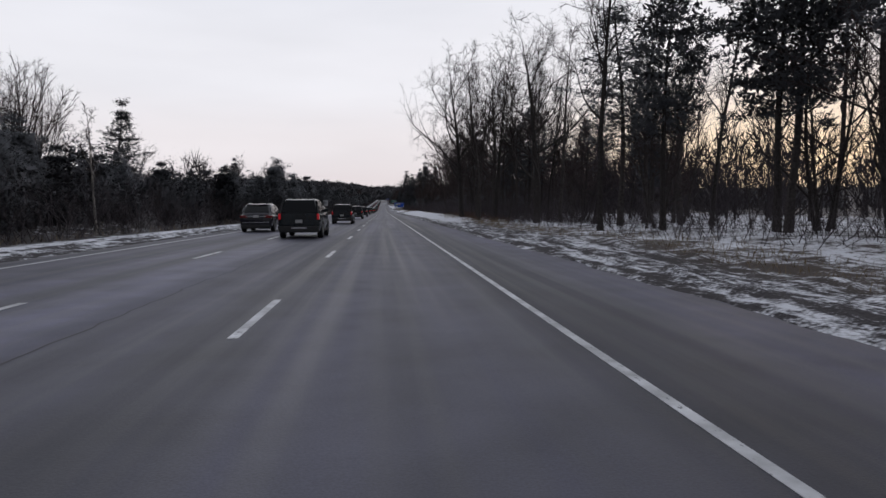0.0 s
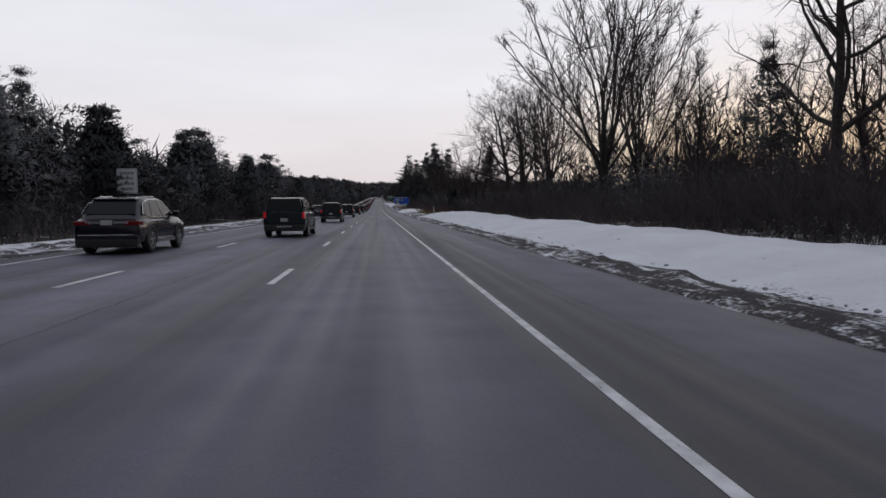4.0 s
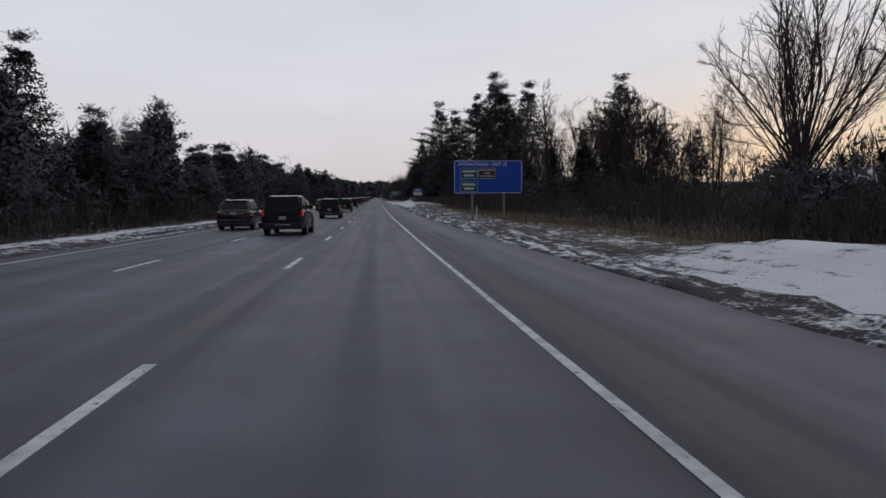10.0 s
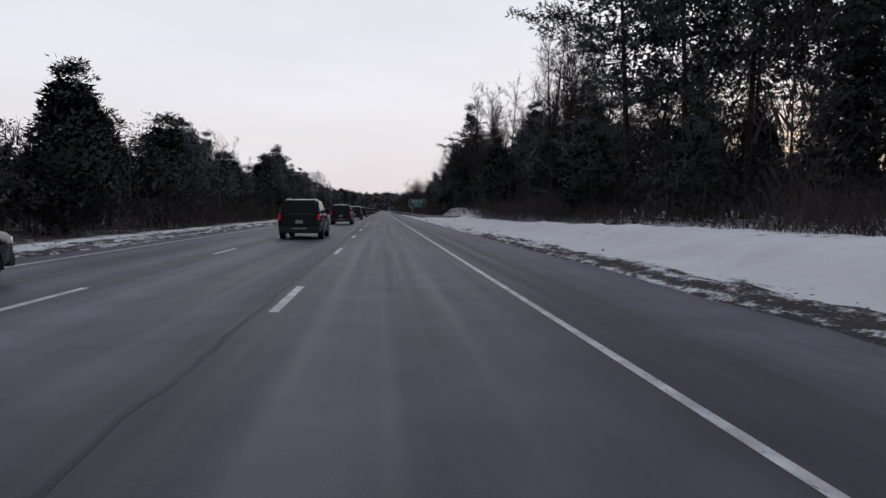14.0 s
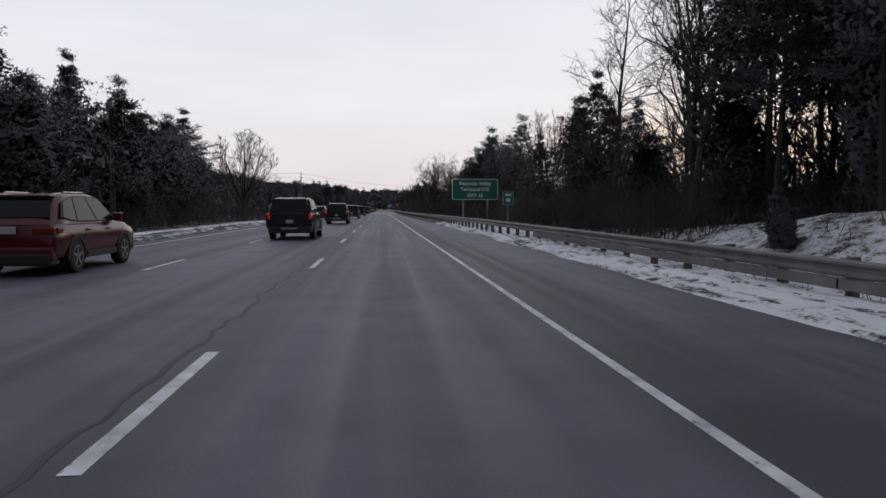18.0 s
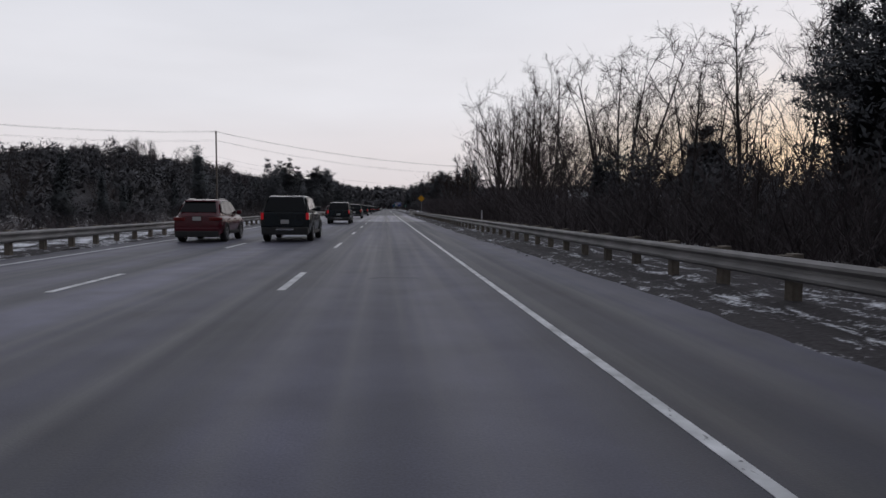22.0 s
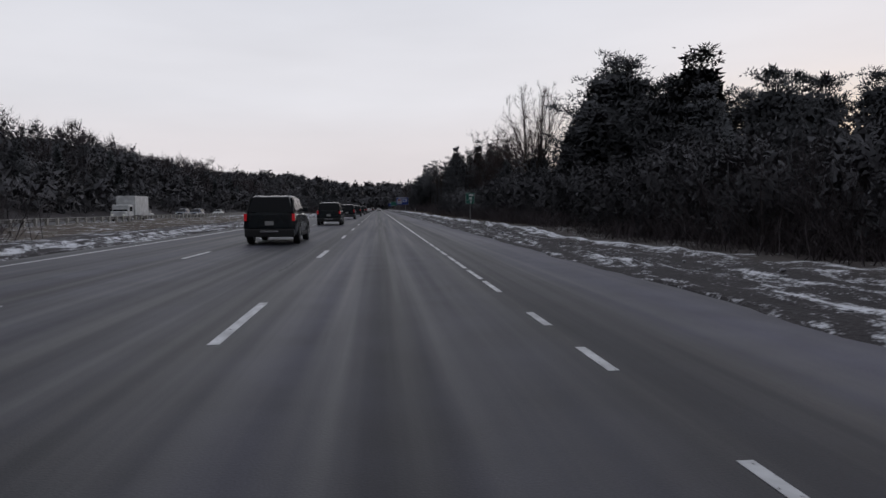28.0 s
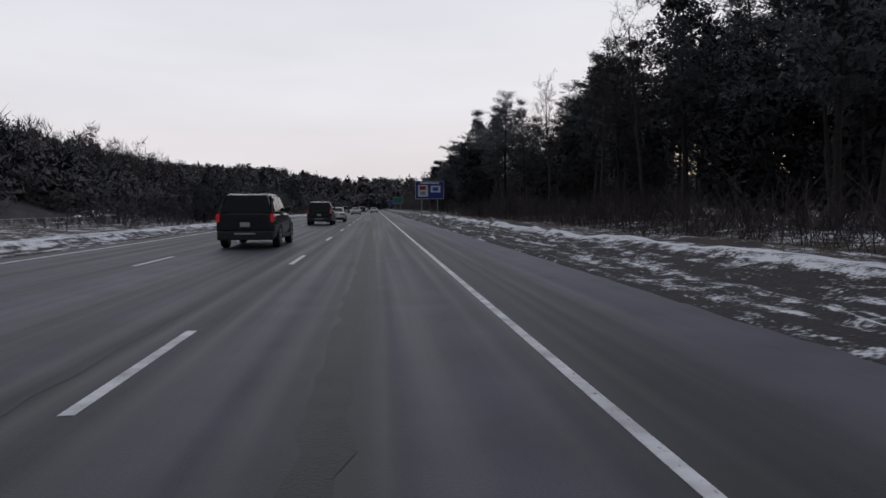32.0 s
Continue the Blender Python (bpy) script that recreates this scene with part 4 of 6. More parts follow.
def fan_tree(seed, h, w, r, limbs=15, fine=1.0):
    """A field-grown tree without leaves: short trunk, upswept limbs, a rounded crown w metres wide."""
    rng = np.random.default_rng(seed)
    wood, crown = Shape(), Shape()
    fork = h * 0.16
    wood.tube([Vector((0, 0, -0.4)), Vector((0.05, 0, fork * 0.6)), Vector((0, 0.05, fork * 1.4)), Vector((0.1, 0, h * 0.5))], [r * 1.2, r, r * 0.8, 0.0], 8)

    def inside(p):
        return ((p.x ** 2 + p.y ** 2) / (w / 2) ** 2 + ((p.z - h * 0.55) / (h * 0.47)) ** 2) < 1.0

    def shoot(p, d, length, r0, level):
        segs = 6 if level == 0 else 3
        pts, dirs = [p.copy()], []
        for _ in range(segs):
            d = (d + rvec(rng) * 0.10 + Vector((0, 0, 0.13 if level == 0 else 0.06))).normalized()
            q = pts[-1] + d * (length / segs)
            if level and not inside(q):
                q = pts[-1].lerp(q, 0.35)
            pts.append(q)
            dirs.append(d)
        (wood if level == 0 else crown).tube(pts, [max(0.012 * fine, r0 * (1 - 0.85 * i / segs)) for i in range(segs + 1)], 5 if level == 0 else 3)
        if level == 2:
            for _ in range(6):
                t = rng.uniform(0.2, 1.0) * (segs - 0.01)
                q = pts[int(t)].lerp(pts[int(t) + 1], t % 1)
                crown.sliver(q, (dirs[int(t)] + rvec(rng) * 0.38).normalized() * length * rng.uniform(0.35, 0.65), 0.011 * fine)
            return
        for i in range(8 if level == 0 else 5):
            t = (0.28 + 0.70 * (i + rng.uniform(0, 1)) / (8 if level == 0 else 5)) * segs
            t = min(t, segs - 0.01)
            q = pts[int(t)].lerp(pts[int(t) + 1], t % 1)
            dd = (dirs[int(t)] + rvec(rng) * 0.36).normalized()
            shoot(q, dd, length * rng.uniform(0.28, 0.42) * (1.2 - 0.4 * t / segs), r0 * 0.42, level + 1)

    for i in range(limbs):
        s = math.sqrt((i + 0.5) / limbs)
        az = i * 2.4 + rng.uniform(-.2, .2)
        top = Vector((math.cos(az) * s * w * 0.44, math.sin(az) * s * w * 0.44, h * (0.55 + 0.43 * math.sqrt(max(0.0, 1 - s * s)))))
        p = Vector((0, 0, fork * rng.uniform(0.8, 1.6)))
        d = top - p
        shoot(p, (d.normalized() - Vector((0, 0, 0.25))).normalized(), d.length * 1.02, r * 0.42 * (1.1 - 0.4 * s), 0)
    return wood, crown


def crown_profile(u):
    """Broad, flat-topped crown of an old pine."""
    return (0.45 + 0.55 * math.sin(math.pi * min(1.0, u * 1.05 + 0.12))) * (1.0 - 0.55 * u ** 4)


def cone_profile(u):
    return 1.0 - 0.9 * u


def dome_profile(u):
    """Full to the ground, rounded above."""
    return (0.78 + 0.22 * math.sin(math.pi * min(1.0, u * 1.3))) * math.sqrt(max(0.10, 1 - (max(0.0, u - 0.42) / 0.60) ** 2))


def round_normals(me, centre, flat=0.7, seed=1):
    """Needle masses shade as one soft crown: normals point out from the crown's middle, a little scattered."""
    rng = np.random.default_rng(seed)
    co = np.empty(len(me.vertices) * 3, np.float32)
    me.vertices.foreach_get("co", co)
    tri = co.reshape(-1, 3, 3)
    n = (tri.mean(1) - centre) * np.array([1, 1, flat])
    n /= np.maximum(np.linalg.norm(n, axis=1, keepdims=True), 1e-4)
    n = n + rng.normal(0, 0.28, n.shape)
    n /= np.linalg.norm(n, axis=1, keepdims=True)
    turn = (np.cross(tri[:, 1] - tri[:, 0], tri[:, 2] - tri[:, 0]) * n).sum(1) < 0     # outer sides face outwards
    tri[turn] = tri[turn][:, [0, 2, 1]]
    me.vertices.foreach_set("co", tri.ravel())
    me.polygons.foreach_set("use_smooth", [True] * len(me.polygons))
    me.update()
    me.normals_split_custom_set_from_vertices(np.repeat(n, 3, 0))


PROTOS = {}


def proto(kind, shapes, h, wood_mat, crown_mat, label, crown_label, category="tree"):
    meshes = [shapes[0].mesh("trunk", wood_mat), shapes[1].mesh("crown", crown_mat)]
    if crown_mat in (needle, needle_blue):
        round_normals(meshes[1], np.array([0.0, 0.0, h * 0.42]))
    PROTOS.setdefault(kind, []).append([meshes, h, label, crown_label, category, None])


for s in (11, 12, 13):
    proto("oak", bare_tree(s, 18, 0.31, 0.24, 0.50, 64, 20, 0.07, fine=1.2), 18, bark, twig,
          "large bare oak with spreading dark limbs at the wood's edge", "leafless spreading branches")
for s in (21, 22, 23, 24):
    proto("tall", bare_tree(s, 16, 0.165, 0.36, 0.30, 46, 13, 0.09, fine=1.15), 16, bark, twig,
          "tall slender leafless tree with dark bark", "leafless upper branches")
for s in (31, 32, 33):
    proto("multi", bare_tree(s, 15, 0.26, 0.16, 0.44, 56, 30, 0.09, fine=1.0, stems=3), 15, bark, twig_red,
          "bare maple with several stems and a fan of twigs", "leafless fan of fine twigs")
for s in (41, 42):
    proto("sapling", bare_tree(s, 6, 0.05, 0.25, 0.30, 42, 6, 0.08, fine=0.8), 6, bark, twig,
          "thin leafless sapling among the brush", "fine bare twigs")
proto("birch", bare_tree(45, 8, 0.09, 0.35, 0.22, 34, 8, 0.12, fine=0.8), 8, bark_pale, twig,
      "slender pale-barked birch without leaves", "fine bare twigs")
for s in (35, 36, 37):
    proto("fan", fan_tree(s, 17, 13.5, 0.30, 16 + s % 3, 1.35), 17, bark, twig_red,
          "broad bare shade tree with an upswept rounded crown", "rounded crown of upswept bare twigs")
for s in (51, 52, 53):
    proto("pine", pine_tree(s, 20, 0.25, 0.36, 5.3, 11, 7, crown_profile, 0.60, needles=38, flat=0.82, skip=0.2, step=0.66, ragged=0.55, core=1500), 20, bark, needle,
          "tall white pine with layered dark branches", "layered dark green needles")
for s in (61, 62, 63, 64):
    proto("scrub", pine_tree(s, 10, 0.17, 0.08, 3.5, 11, 8, dome_profile, 0.46, needles=24, flat=0.66, step=0.55, ragged=0.45, core=4200), 10, bark, needle,
          "rounded dark pitch pine at the road's edge", "ragged dark green needles")
for s in (71, 72):
    proto("cedar", pine_tree(s, 9, 0.14, 0.04, 2.0, 17, 7, cone_profile, 0.36, -0.1, needles=12, step=0.34, flat=0.2, ragged=0.2, core=1600), 9, bark, needle_blue,
          "pointed dark evergreen standing in brush", "dense dark needles")
GROUPS = {"oak": "bare oaks", "tall": "bare woodland trees", "multi": "bare maples", "sapling": "bare saplings", "birch": "birches", "fan": "broad bare shade trees",
          "pine": "white pines", "scrub": "pitch pines", "cedar": "evergreens"}
trng = np.random.default_rng(77)


def plant(kind, x, y, h, variant=None, rot=None, broad=1.0):
    """A tree of that kind and height, standing on the ground."""
    opts = PROTOS[kind]
    p = opts[int(trng.integers(len(opts))) if variant is None else variant % len(opts)]
    meshes, h0, label, crown_label, category, first = p
    s = h / h0
    wide = s * trng.uniform(0.9, 1.15) * broad
    m = pose(x, y, ground_height(x, y) - 0.05, trng.uniform(-2, 2), trng.uniform(-2, 2), trng.uniform(0, 360) if rot is None else rot) @ Matrix.Diagonal((wide, wide, s, 1))
    if first is None:
        t = thing({"pine": "white_pine", "scrub": "pitch_pine", "fan": "shade_tree", "cedar": "evergreen_tree", "sapling": "sapling"}.get(kind, "bare_tree"), label, category, GROUPS[kind])
        t.matrix_basis = m
        part("trunk", meshes[0], bark, t)
        part("crown", meshes[1], needle, t, crown_label)
        p[5] = t
        return t
    c = first.copy()
    scene.collection.objects.link(c)
    c.matrix_basis = m
    for o in first.children:
        k = o.copy()
        scene.collection.objects.link(k)
        k.parent = c
    return c


def band(kind, x0, x1, y0, y1, n, h0, h1):
    for i in range(n):
        y = y0 + (y1 - y0) * (i + trng.uniform(0, 1)) / n
        plant(kind, trng.uniform(x0, x1), y, trng.uniform(h0, h1))


# single trees that stand out
for row in (("oak", 9.3, 82, 18), ("oak", 13.5, 60, 17), ("oak", 12.8, 79, 17), ("tall", 10.4, 77.5, 18), ("tall", 11.3, 83, 17), ("tall", 12.2, 75, 19), ("tall", 14, 84, 18), ("tall", 9.6, 70, 17), ("tall", 15.5, 80, 18), ("pine", 18, 84, 15), ("tall", 15.8, 126, 17), ("fan", 20.7, 190, 21.5), ("fan", 27, 197, 19), ("fan", 24, 222, 18), ("oak", 16.5, 152, 15),
            ("multi", 16, 237, 14), ("oak", 21.2, 237, 19, 0, 40, 1.35), ("oak", 30, 246, 23), ("oak", 25, 241, 20, 1, 80, 1.2), ("tall", 22.5, 233, 19), ("multi", 22.5, 268, 9.5), ("multi", 26, 271, 10), ("multi", 29, 276, 10.5), ("multi", 32, 283, 9), ("fan", 16.3, 305, 11, 1, 0, 0.85),
            ("fan", 37, 357, 18), ("fan", 28.3, 364, 17), ("fan", 33, 372, 15), ("fan", 30, 402, 14), ("fan", 36, 410, 14), ("cedar", 15.3, 331, 6.6), ("cedar", 17.2, 333, 5.6), ("cedar", 22.5, 331, 7.2), ("cedar", 24.6, 333, 6), ("multi", 47, 350, 12), ("multi", 55, 352, 13), ("birch", 50, 361, 11), ("pine", 58, 480, 29), ("cedar", 25, 445, 11), ("cedar", 24, 436, 9), ("cedar", 27, 424, 9),
            ("pine", 45, 414, 11), ("pine", 18.6, 500, 25), ("pine", 31, 492, 31), ("pine", 36, 482, 28), ("pine", 26, 497, 27), ("pine", 22, 498, 23), ("pine", 29.5, 485, 28), ("pine", 21, 603, 24),
            ("tall", 21, 619, 20), ("tall", 18.5, 616, 18), ("pine", 17, 610, 13), ("pine", 20, 603, 16), ("pine", 24, 598, 17), ("scrub", 14, 612, 5), ("scrub", 12.6, 619, 4), ("scrub", 15, 624, 5.5), ("scrub", 13, 630, 3.5), ("scrub", 15.5, 605, 6), ("oak", 14, 607, 15, 2, 10, 0.9), ("multi", 24, 627, 18), ("tall", 18, 585, 23), ("tall", 21, 578, 22), ("tall", 23, 590, 22), ("fan", 25.4, 680, 17), ("fan", 21, 698, 15), ("pine", 30, 656, 15), ("pine", 20, 706, 15.5),
            ("multi", 20, 760, 20, 1), ("multi", 16.5, 788, 19, 2), ("fan", 17.5, 808, 18, 1), ("fan", 13.5, 845, 9, 2), ("multi", 16, 774, 19), ("multi", 23, 783, 17), ("tall", 22, 807, 18), ("tall", 25, 815, 19),
            ("multi", 28, 833, 21), ("multi", 31, 845, 20), ("birch", 13, 770, 10), ("fan", 21.5, 899, 12.5, 0, 0, 0.9), ("tall", 19.5, 890, 15), ("tall", 22.5, 893, 16), ("tall", 25, 896, 15), ("scrub", 21, 924, 8), ("scrub", 23.5, 920, 7.5), ("scrub", 19, 929, 8.5), ("scrub", 26, 930, 9), ("scrub", 20, 915, 6.5), ("pine", 20, 893, 11.5),
            ("pine", 22.5, 889, 13), ("oak", 24.5, 908, 12), ("pine", 24, 885, 13.5), ("scrub", 19.2, 949.5, 14.0, 0, 0, 1.15), ("scrub", 18, 941.5, 12.6, 2, 0, 1.2), ("scrub", 22.6, 947.6, 13, 2, 90, 1.2), ("scrub", 21, 936, 12, 3), ("fan", 17.8, 968, 14.6, 0, 0, 0.8), ("multi", 25.6, 1004, 16),
            ("scrub", 11.2, 584, 2.0), ("scrub", 12.6, 590, 2.3), ("scrub", 11.8, 596, 2.0), ("pine", 15.5, 37, 16), ("pine", 18, 30, 16), ("fan", -27, 52, 12), ("pine", 18, 724, 13), ("pine", 20.5, 728, 14), ("pine", 22, 734, 14), ("tall", 13.5, 117, 16), ("tall", 15, 121, 17), ("pine", 17.5, 125, 15), ("multi", 16, 131, 15), ("tall", 30, 455, 18), ("tall", 34, 462, 19), ("tall", 27, 450, 17), ("multi", 33, 447, 17), ("pine", 15, 596, 14), ("pine", 17, 599, 15), ("pine", 19, 601, 16), ("pine", 16, 604, 14), ("pine", 21, 597, 17), ("pine", 18, 593, 16), ("pine", 14.5, 601, 12), ("pine", 20, 606, 15), ("birch", -16, 39, 7.5), ("multi", -30, 60, 13), ("multi", -32, 88, 12), ("scrub", -17, 556, 11), ("pine", -30, 631, 14.5, 0), ("pine", -27, 638, 14.5, 1), ("pine", -26, 647, 14, 2), ("pine", -29, 643, 13.5, 0), ("scrub", -24, 656, 11.5), ("scrub", -21, 642, 10), ("scrub", -20, 632, 9.5), ("pine", -28, 620, 14.5, 2), ("pine", -26.5, 672, 15.5, 1), ("pine", -25.5, 664, 13.5, 0), ("scrub", -24, 668, 10),
            ("fan", -25, 702.5, 15.5), ("cedar", -28, 809, 11.5), ("cedar", -24, 1165, 10), ("cedar", -21, 1168, 8), ("scrub", -18, 1175, 8)):
    plant(*row)

# right-hand woods, stretch by stretch
band("tall", 11, 30, -15, 122, 34, 13, 18)
band("multi", 14, 28, 20, 125, 10, 11, 16)
band("pine", 13, 34, 0, 118, 9, 11, 18)
band("sapling", 9.5, 22, -10, 125, 20, 4, 7)
band("tall", 20, 34, 125, 238, 18, 11, 15)
band("multi", 19, 34, 140, 228, 9, 9, 13)
band("pine", 24, 36, 128, 238, 3, 9, 12)
band("sapling", 13, 22, 130, 240, 14, 3, 6)
band("cedar", 18, 34, 303, 345, 12, 4.5, 7)
band("multi", 48, 80, 330, 400, 9, 8, 11)
band("sapling", 18, 36, 300, 400, 12, 4, 6)
band("multi", 28, 60, 405, 448, 12, 12, 16)
band("tall", 20, 44, 402, 482, 17, 13, 18)
band("pine", 24, 40, 490, 512, 3, 20, 25)
band("scrub", 17, 26, 400, 478, 10, 5.5, 8.5)
band("scrub", 13.5, 30, 486, 600, 24, 7, 12)
band("tall", 16, 34, 505, 560, 26, 15, 20)
band("pine", 18, 32, 512, 600, 13, 14, 18)
band("tall", 14, 32, 548, 625, 16, 13, 18)
band("sapling", 12, 22, 500, 640, 14, 3, 6)
band("tall", 17, 36, 650, 760, 24, 13, 17)
band("pine", 17, 36, 636, 720, 12, 12, 17)
band("scrub", 15, 30, 640, 760, 12, 6, 10)
band("multi", 17, 34, 716, 800, 8, 13, 17)
band("cedar", 14, 34, 700, 840, 12, 4, 8)
band("sapling", 8.5, 22, 650, 830, 22, 4, 7)
band("tall", 20, 40, 770, 850, 6, 13, 17)
band("scrub", 15, 34, 856, 908, 12, 3.6, 5.2)
band("tall", 20, 32, 880, 908, 3, 8, 11)
band("scrub", 17.5, 28, 926, 955, 9, 8.5, 11)
band("scrub", 15, 30, 954, 1008, 14, 5.5, 7.8)
band("scrub", 20, 28, 1036, 1105, 10, 8, 11.5)
band("pine", 15, 23, 1036, 1096, 14, 12, 15.5)
band("pine", 24, 34, 1044, 1092, 10, 14, 19)
band("tall", 14, 26, 1030, 1080, 12, 11, 14)
band("multi", 20, 32, 1008, 1036, 7, 14, 16.5)
band("pine", 14, 32, 1088, 1130, 6, 12, 16)
band("multi", 20, 34, 985, 1060, 8, 10, 13)
band("scrub", 12, 26, 1105, 1200, 10, 10, 13)
band("multi", 16, 34, 1120, 1450, 8, 12, 16)
# median woods on the left
band("scrub", -20, -14.5, -15, 95, 22, 4.5, 6.5)
band("scrub", -19, -14.8, 95, 640, 76, 6.6, 8.8)
band("multi", -28, -19, -10, 640, 14, 8, 11)
band("tall", -26, -16, -10, 640, 16, 7, 10)
band("sapling", -17, -13.5, 0, 640, 20, 3, 5)
band("pine", -32, -20, 60, 600, 10, 9.5, 12)
band("cedar", -50, -28, 665, 850, 10, 5, 8)
band("multi", -60, -28, 660, 850, 8, 6, 9)
band("scrub", -27, -16, 862, 919, 20, 8, 10)
band("pine", -30, -20, 866, 906, 7, 11.5, 13.5)
band("sapling", -20, -14, 660, 900, 12, 2, 4)
band("scrub", -26, -15, 1070, 1200, 12, 4, 6)
band("sapling", -18, -13, 1040, 1200, 10, 2, 4)
band("cedar", -80, -48, 960, 1250, 22, 7, 11)
band("scrub", -80, -48, 930, 1180, 14, 7, 10)
# dense clump at the end of the median wood
for i, (x, y, h) in enumerate(((-16.5, 893, 11.5), (-18.5, 898, 11.5), (-16, 899, 10.5), (-15, 906, 9.3), (-17.5, 887, 12), (-19, 904, 10.5), (-15.5, 911, 8))):
    plant("scrub", x, y, h, i, 50 * i, 1.05)


# ---- masses nobody could count ----
def woods(name, spots, material, label, tris, size, bare=False, seed=5):
    """Far woodland: for each spot (x, y, height, radius) a ragged crown of leaf-mass triangles over a trunk."""
    rng = np.random.default_rng(seed)
    sp = np.array(spots)
    n = len(sp)
    sp[:, 2] *= 0.82 + 0.34 * lattice(sp[:, 0] * 0.07, sp[:, 1] * 0.05, seed) + 0.12 * lattice(sp[:, 0] * 0.3, sp[:, 1] * 0.3, seed + 1)
    gz = ground_shape(sp[:, 0], sp[:, 1])[0] + road_zs(sp[:, 1]) + far_rise(sp[:, 1])
    k = 16
    cu = rng.uniform(0.08, 1.0, (n, k)) ** 0.9
    caz = rng.uniform(0, 2 * np.pi, (n, k))
    prof = np.where(cu < 0.35, 0.75 + 0.25 * cu / 0.35, np.sqrt(np.clip(1 - ((cu - 0.35) / 0.68) ** 2, 0.02, 1)))
    crad = sp[:, 3:4] * prof * np.sqrt(rng.uniform(0.1, 1, (n, k)))
    cc = np.stack([sp[:, 0:1] + crad * np.cos(caz), sp[:, 1:2] + crad * np.sin(caz), gz[:, None] + cu * sp[:, 2:3]], -1)
    pick = rng.integers(0, k, (n, tris))
    ii = np.arange(n)[:, None]
    az = caz[ii, pick]
    if bare:
        c = cc[ii, pick] + rng.normal(0, 0.30, (n, tris, 3)) * sp[:, 3][:, None, None]
    else:
        c = cc[ii, pick] + rng.normal(0, 1, (n, tris, 3)) * np.array([0.20, 0.20, 0.11]) * sp[:, 3][:, None, None]
    if bare:
        d1 = rng.normal(0, 0.35, (n, tris, 3)) + np.stack([np.cos(az) * 0.35, np.sin(az) * 0.35, np.full((n, tris), 0.8)], -1)
        d1 *= size * 1.8
        d2 = rng.normal(0, 1, (n, tris, 3)) * 0.055
        tri = np.stack([c - d2, c + d2, c + d1], 2)
    else:
        # coarse leaf masses deep inside, fine ones at the tips
        deep = np.arange(tris) < tris * 0.4
        axis = np.stack([sp[:, 0], sp[:, 1], gz + sp[:, 2] * 0.45], -1)[:, None, :]
        c = np.where(deep[None, :, None], axis + (c - axis) * 0.74, c)
        inner = np.where(deep, 1.35, 0.70)[None, :, None]
        d1 = rng.normal(0, 1, (n, tris, 3)) * size * 0.5 * inner
        d2 = rng.normal(0, 1, (n, tris, 3)) * size * 0.5 * inner
        tri = np.stack([c, c + d1, c + d2], 2)
    tri = tri.reshape(-1, 3, 3)
    # trunks
    w = 0.10 * np.ones(n)
    p0 = np.stack([sp[:, 0] - w, sp[:, 1], gz - 0.3], -1)
    p1 = np.stack([sp[:, 0] + w, sp[:, 1], gz - 0.3], -1)
    p2 = np.stack([sp[:, 0], sp[:, 1] + 0.1, gz + sp[:, 2] * 0.9], -1)
    tri = np.concatenate([tri, np.stack([p0, p1, p2], 1), np.stack([p1 + [0, 0.2, 0], p0 + [0, 0.2, 0], p2], 1)])
    v = tri.reshape(-1, 3)
    f = np.arange(len(v)).reshape(-1, 3)
    me = bpy.data.meshes.new(name)
    me.from_pydata(v, [], f)
    me.materials.append(material)
    if not bare:
        mid = np.stack([sp[:, 0], sp[:, 1], gz + sp[:, 2] * 0.40], -1)
        round_normals(me, np.concatenate([np.repeat(mid, tris, 0), mid, mid]))
    return tagged(new(name, me), label, "woods", kind="stuff")


wr = np.random.default_rng(9)


def spots(x0, x1, y0, y1, n, h0, h1, r0, r1):
    return list(zip(wr.uniform(x0, x1, n), wr.uniform(y0, y1, n), wr.uniform(h0, h1, n), wr.uniform(r0, r1, n)))


MEDIAN = (spots(-42, -17, -20, 95, 130, 4.4, 6.2, 1.4, 2.2) + spots(-40, -16, 95, 640, 860, 6.4, 8.6, 1.6, 2.6) + spots(-20, -15.6, 95, 540, 200, 5.4, 7.6, 1.6, 2.4) + spots(-20, -15.6, 540, 642, 70, 6, 8.4, 1.8, 2.6) + spots(-75, -30, 640, 855, 190, 2.6, 4.2, 1.6, 2.6)
      + spots(-44, -17.5, 860, 919, 90, 7, 9.3, 1.6, 2.6) + spots(-27, -16, 1075, 1500, 170, 4, 7, 1.8, 2.8))
woods("median_woods", [q for q in MEDIAN if q[0] < -21], woods_mat, "dark mass of evergreen and bare trees in the median", 420, 0.40)
woods("median_edge_woods", [q for q in MEDIAN if q[0] >= -21], woods_mat, "dense dark evergreen thicket along the median's edge", 760, 0.26, seed=15)
woods("hillside_woods", spots(-150, -50, 880, 1500, 1400, 7, 11, 2.2, 3.8) + spots(-56, -45.5, 875, 1400, 260, 4, 7.5, 2.0, 3.0) + spots(-120, -66, -100, 900, 500, 6, 9, 2.2, 3.4), woods_mat,
      "dark wooded hillside beyond the opposite carriageway", 150, 0.95, seed=6)
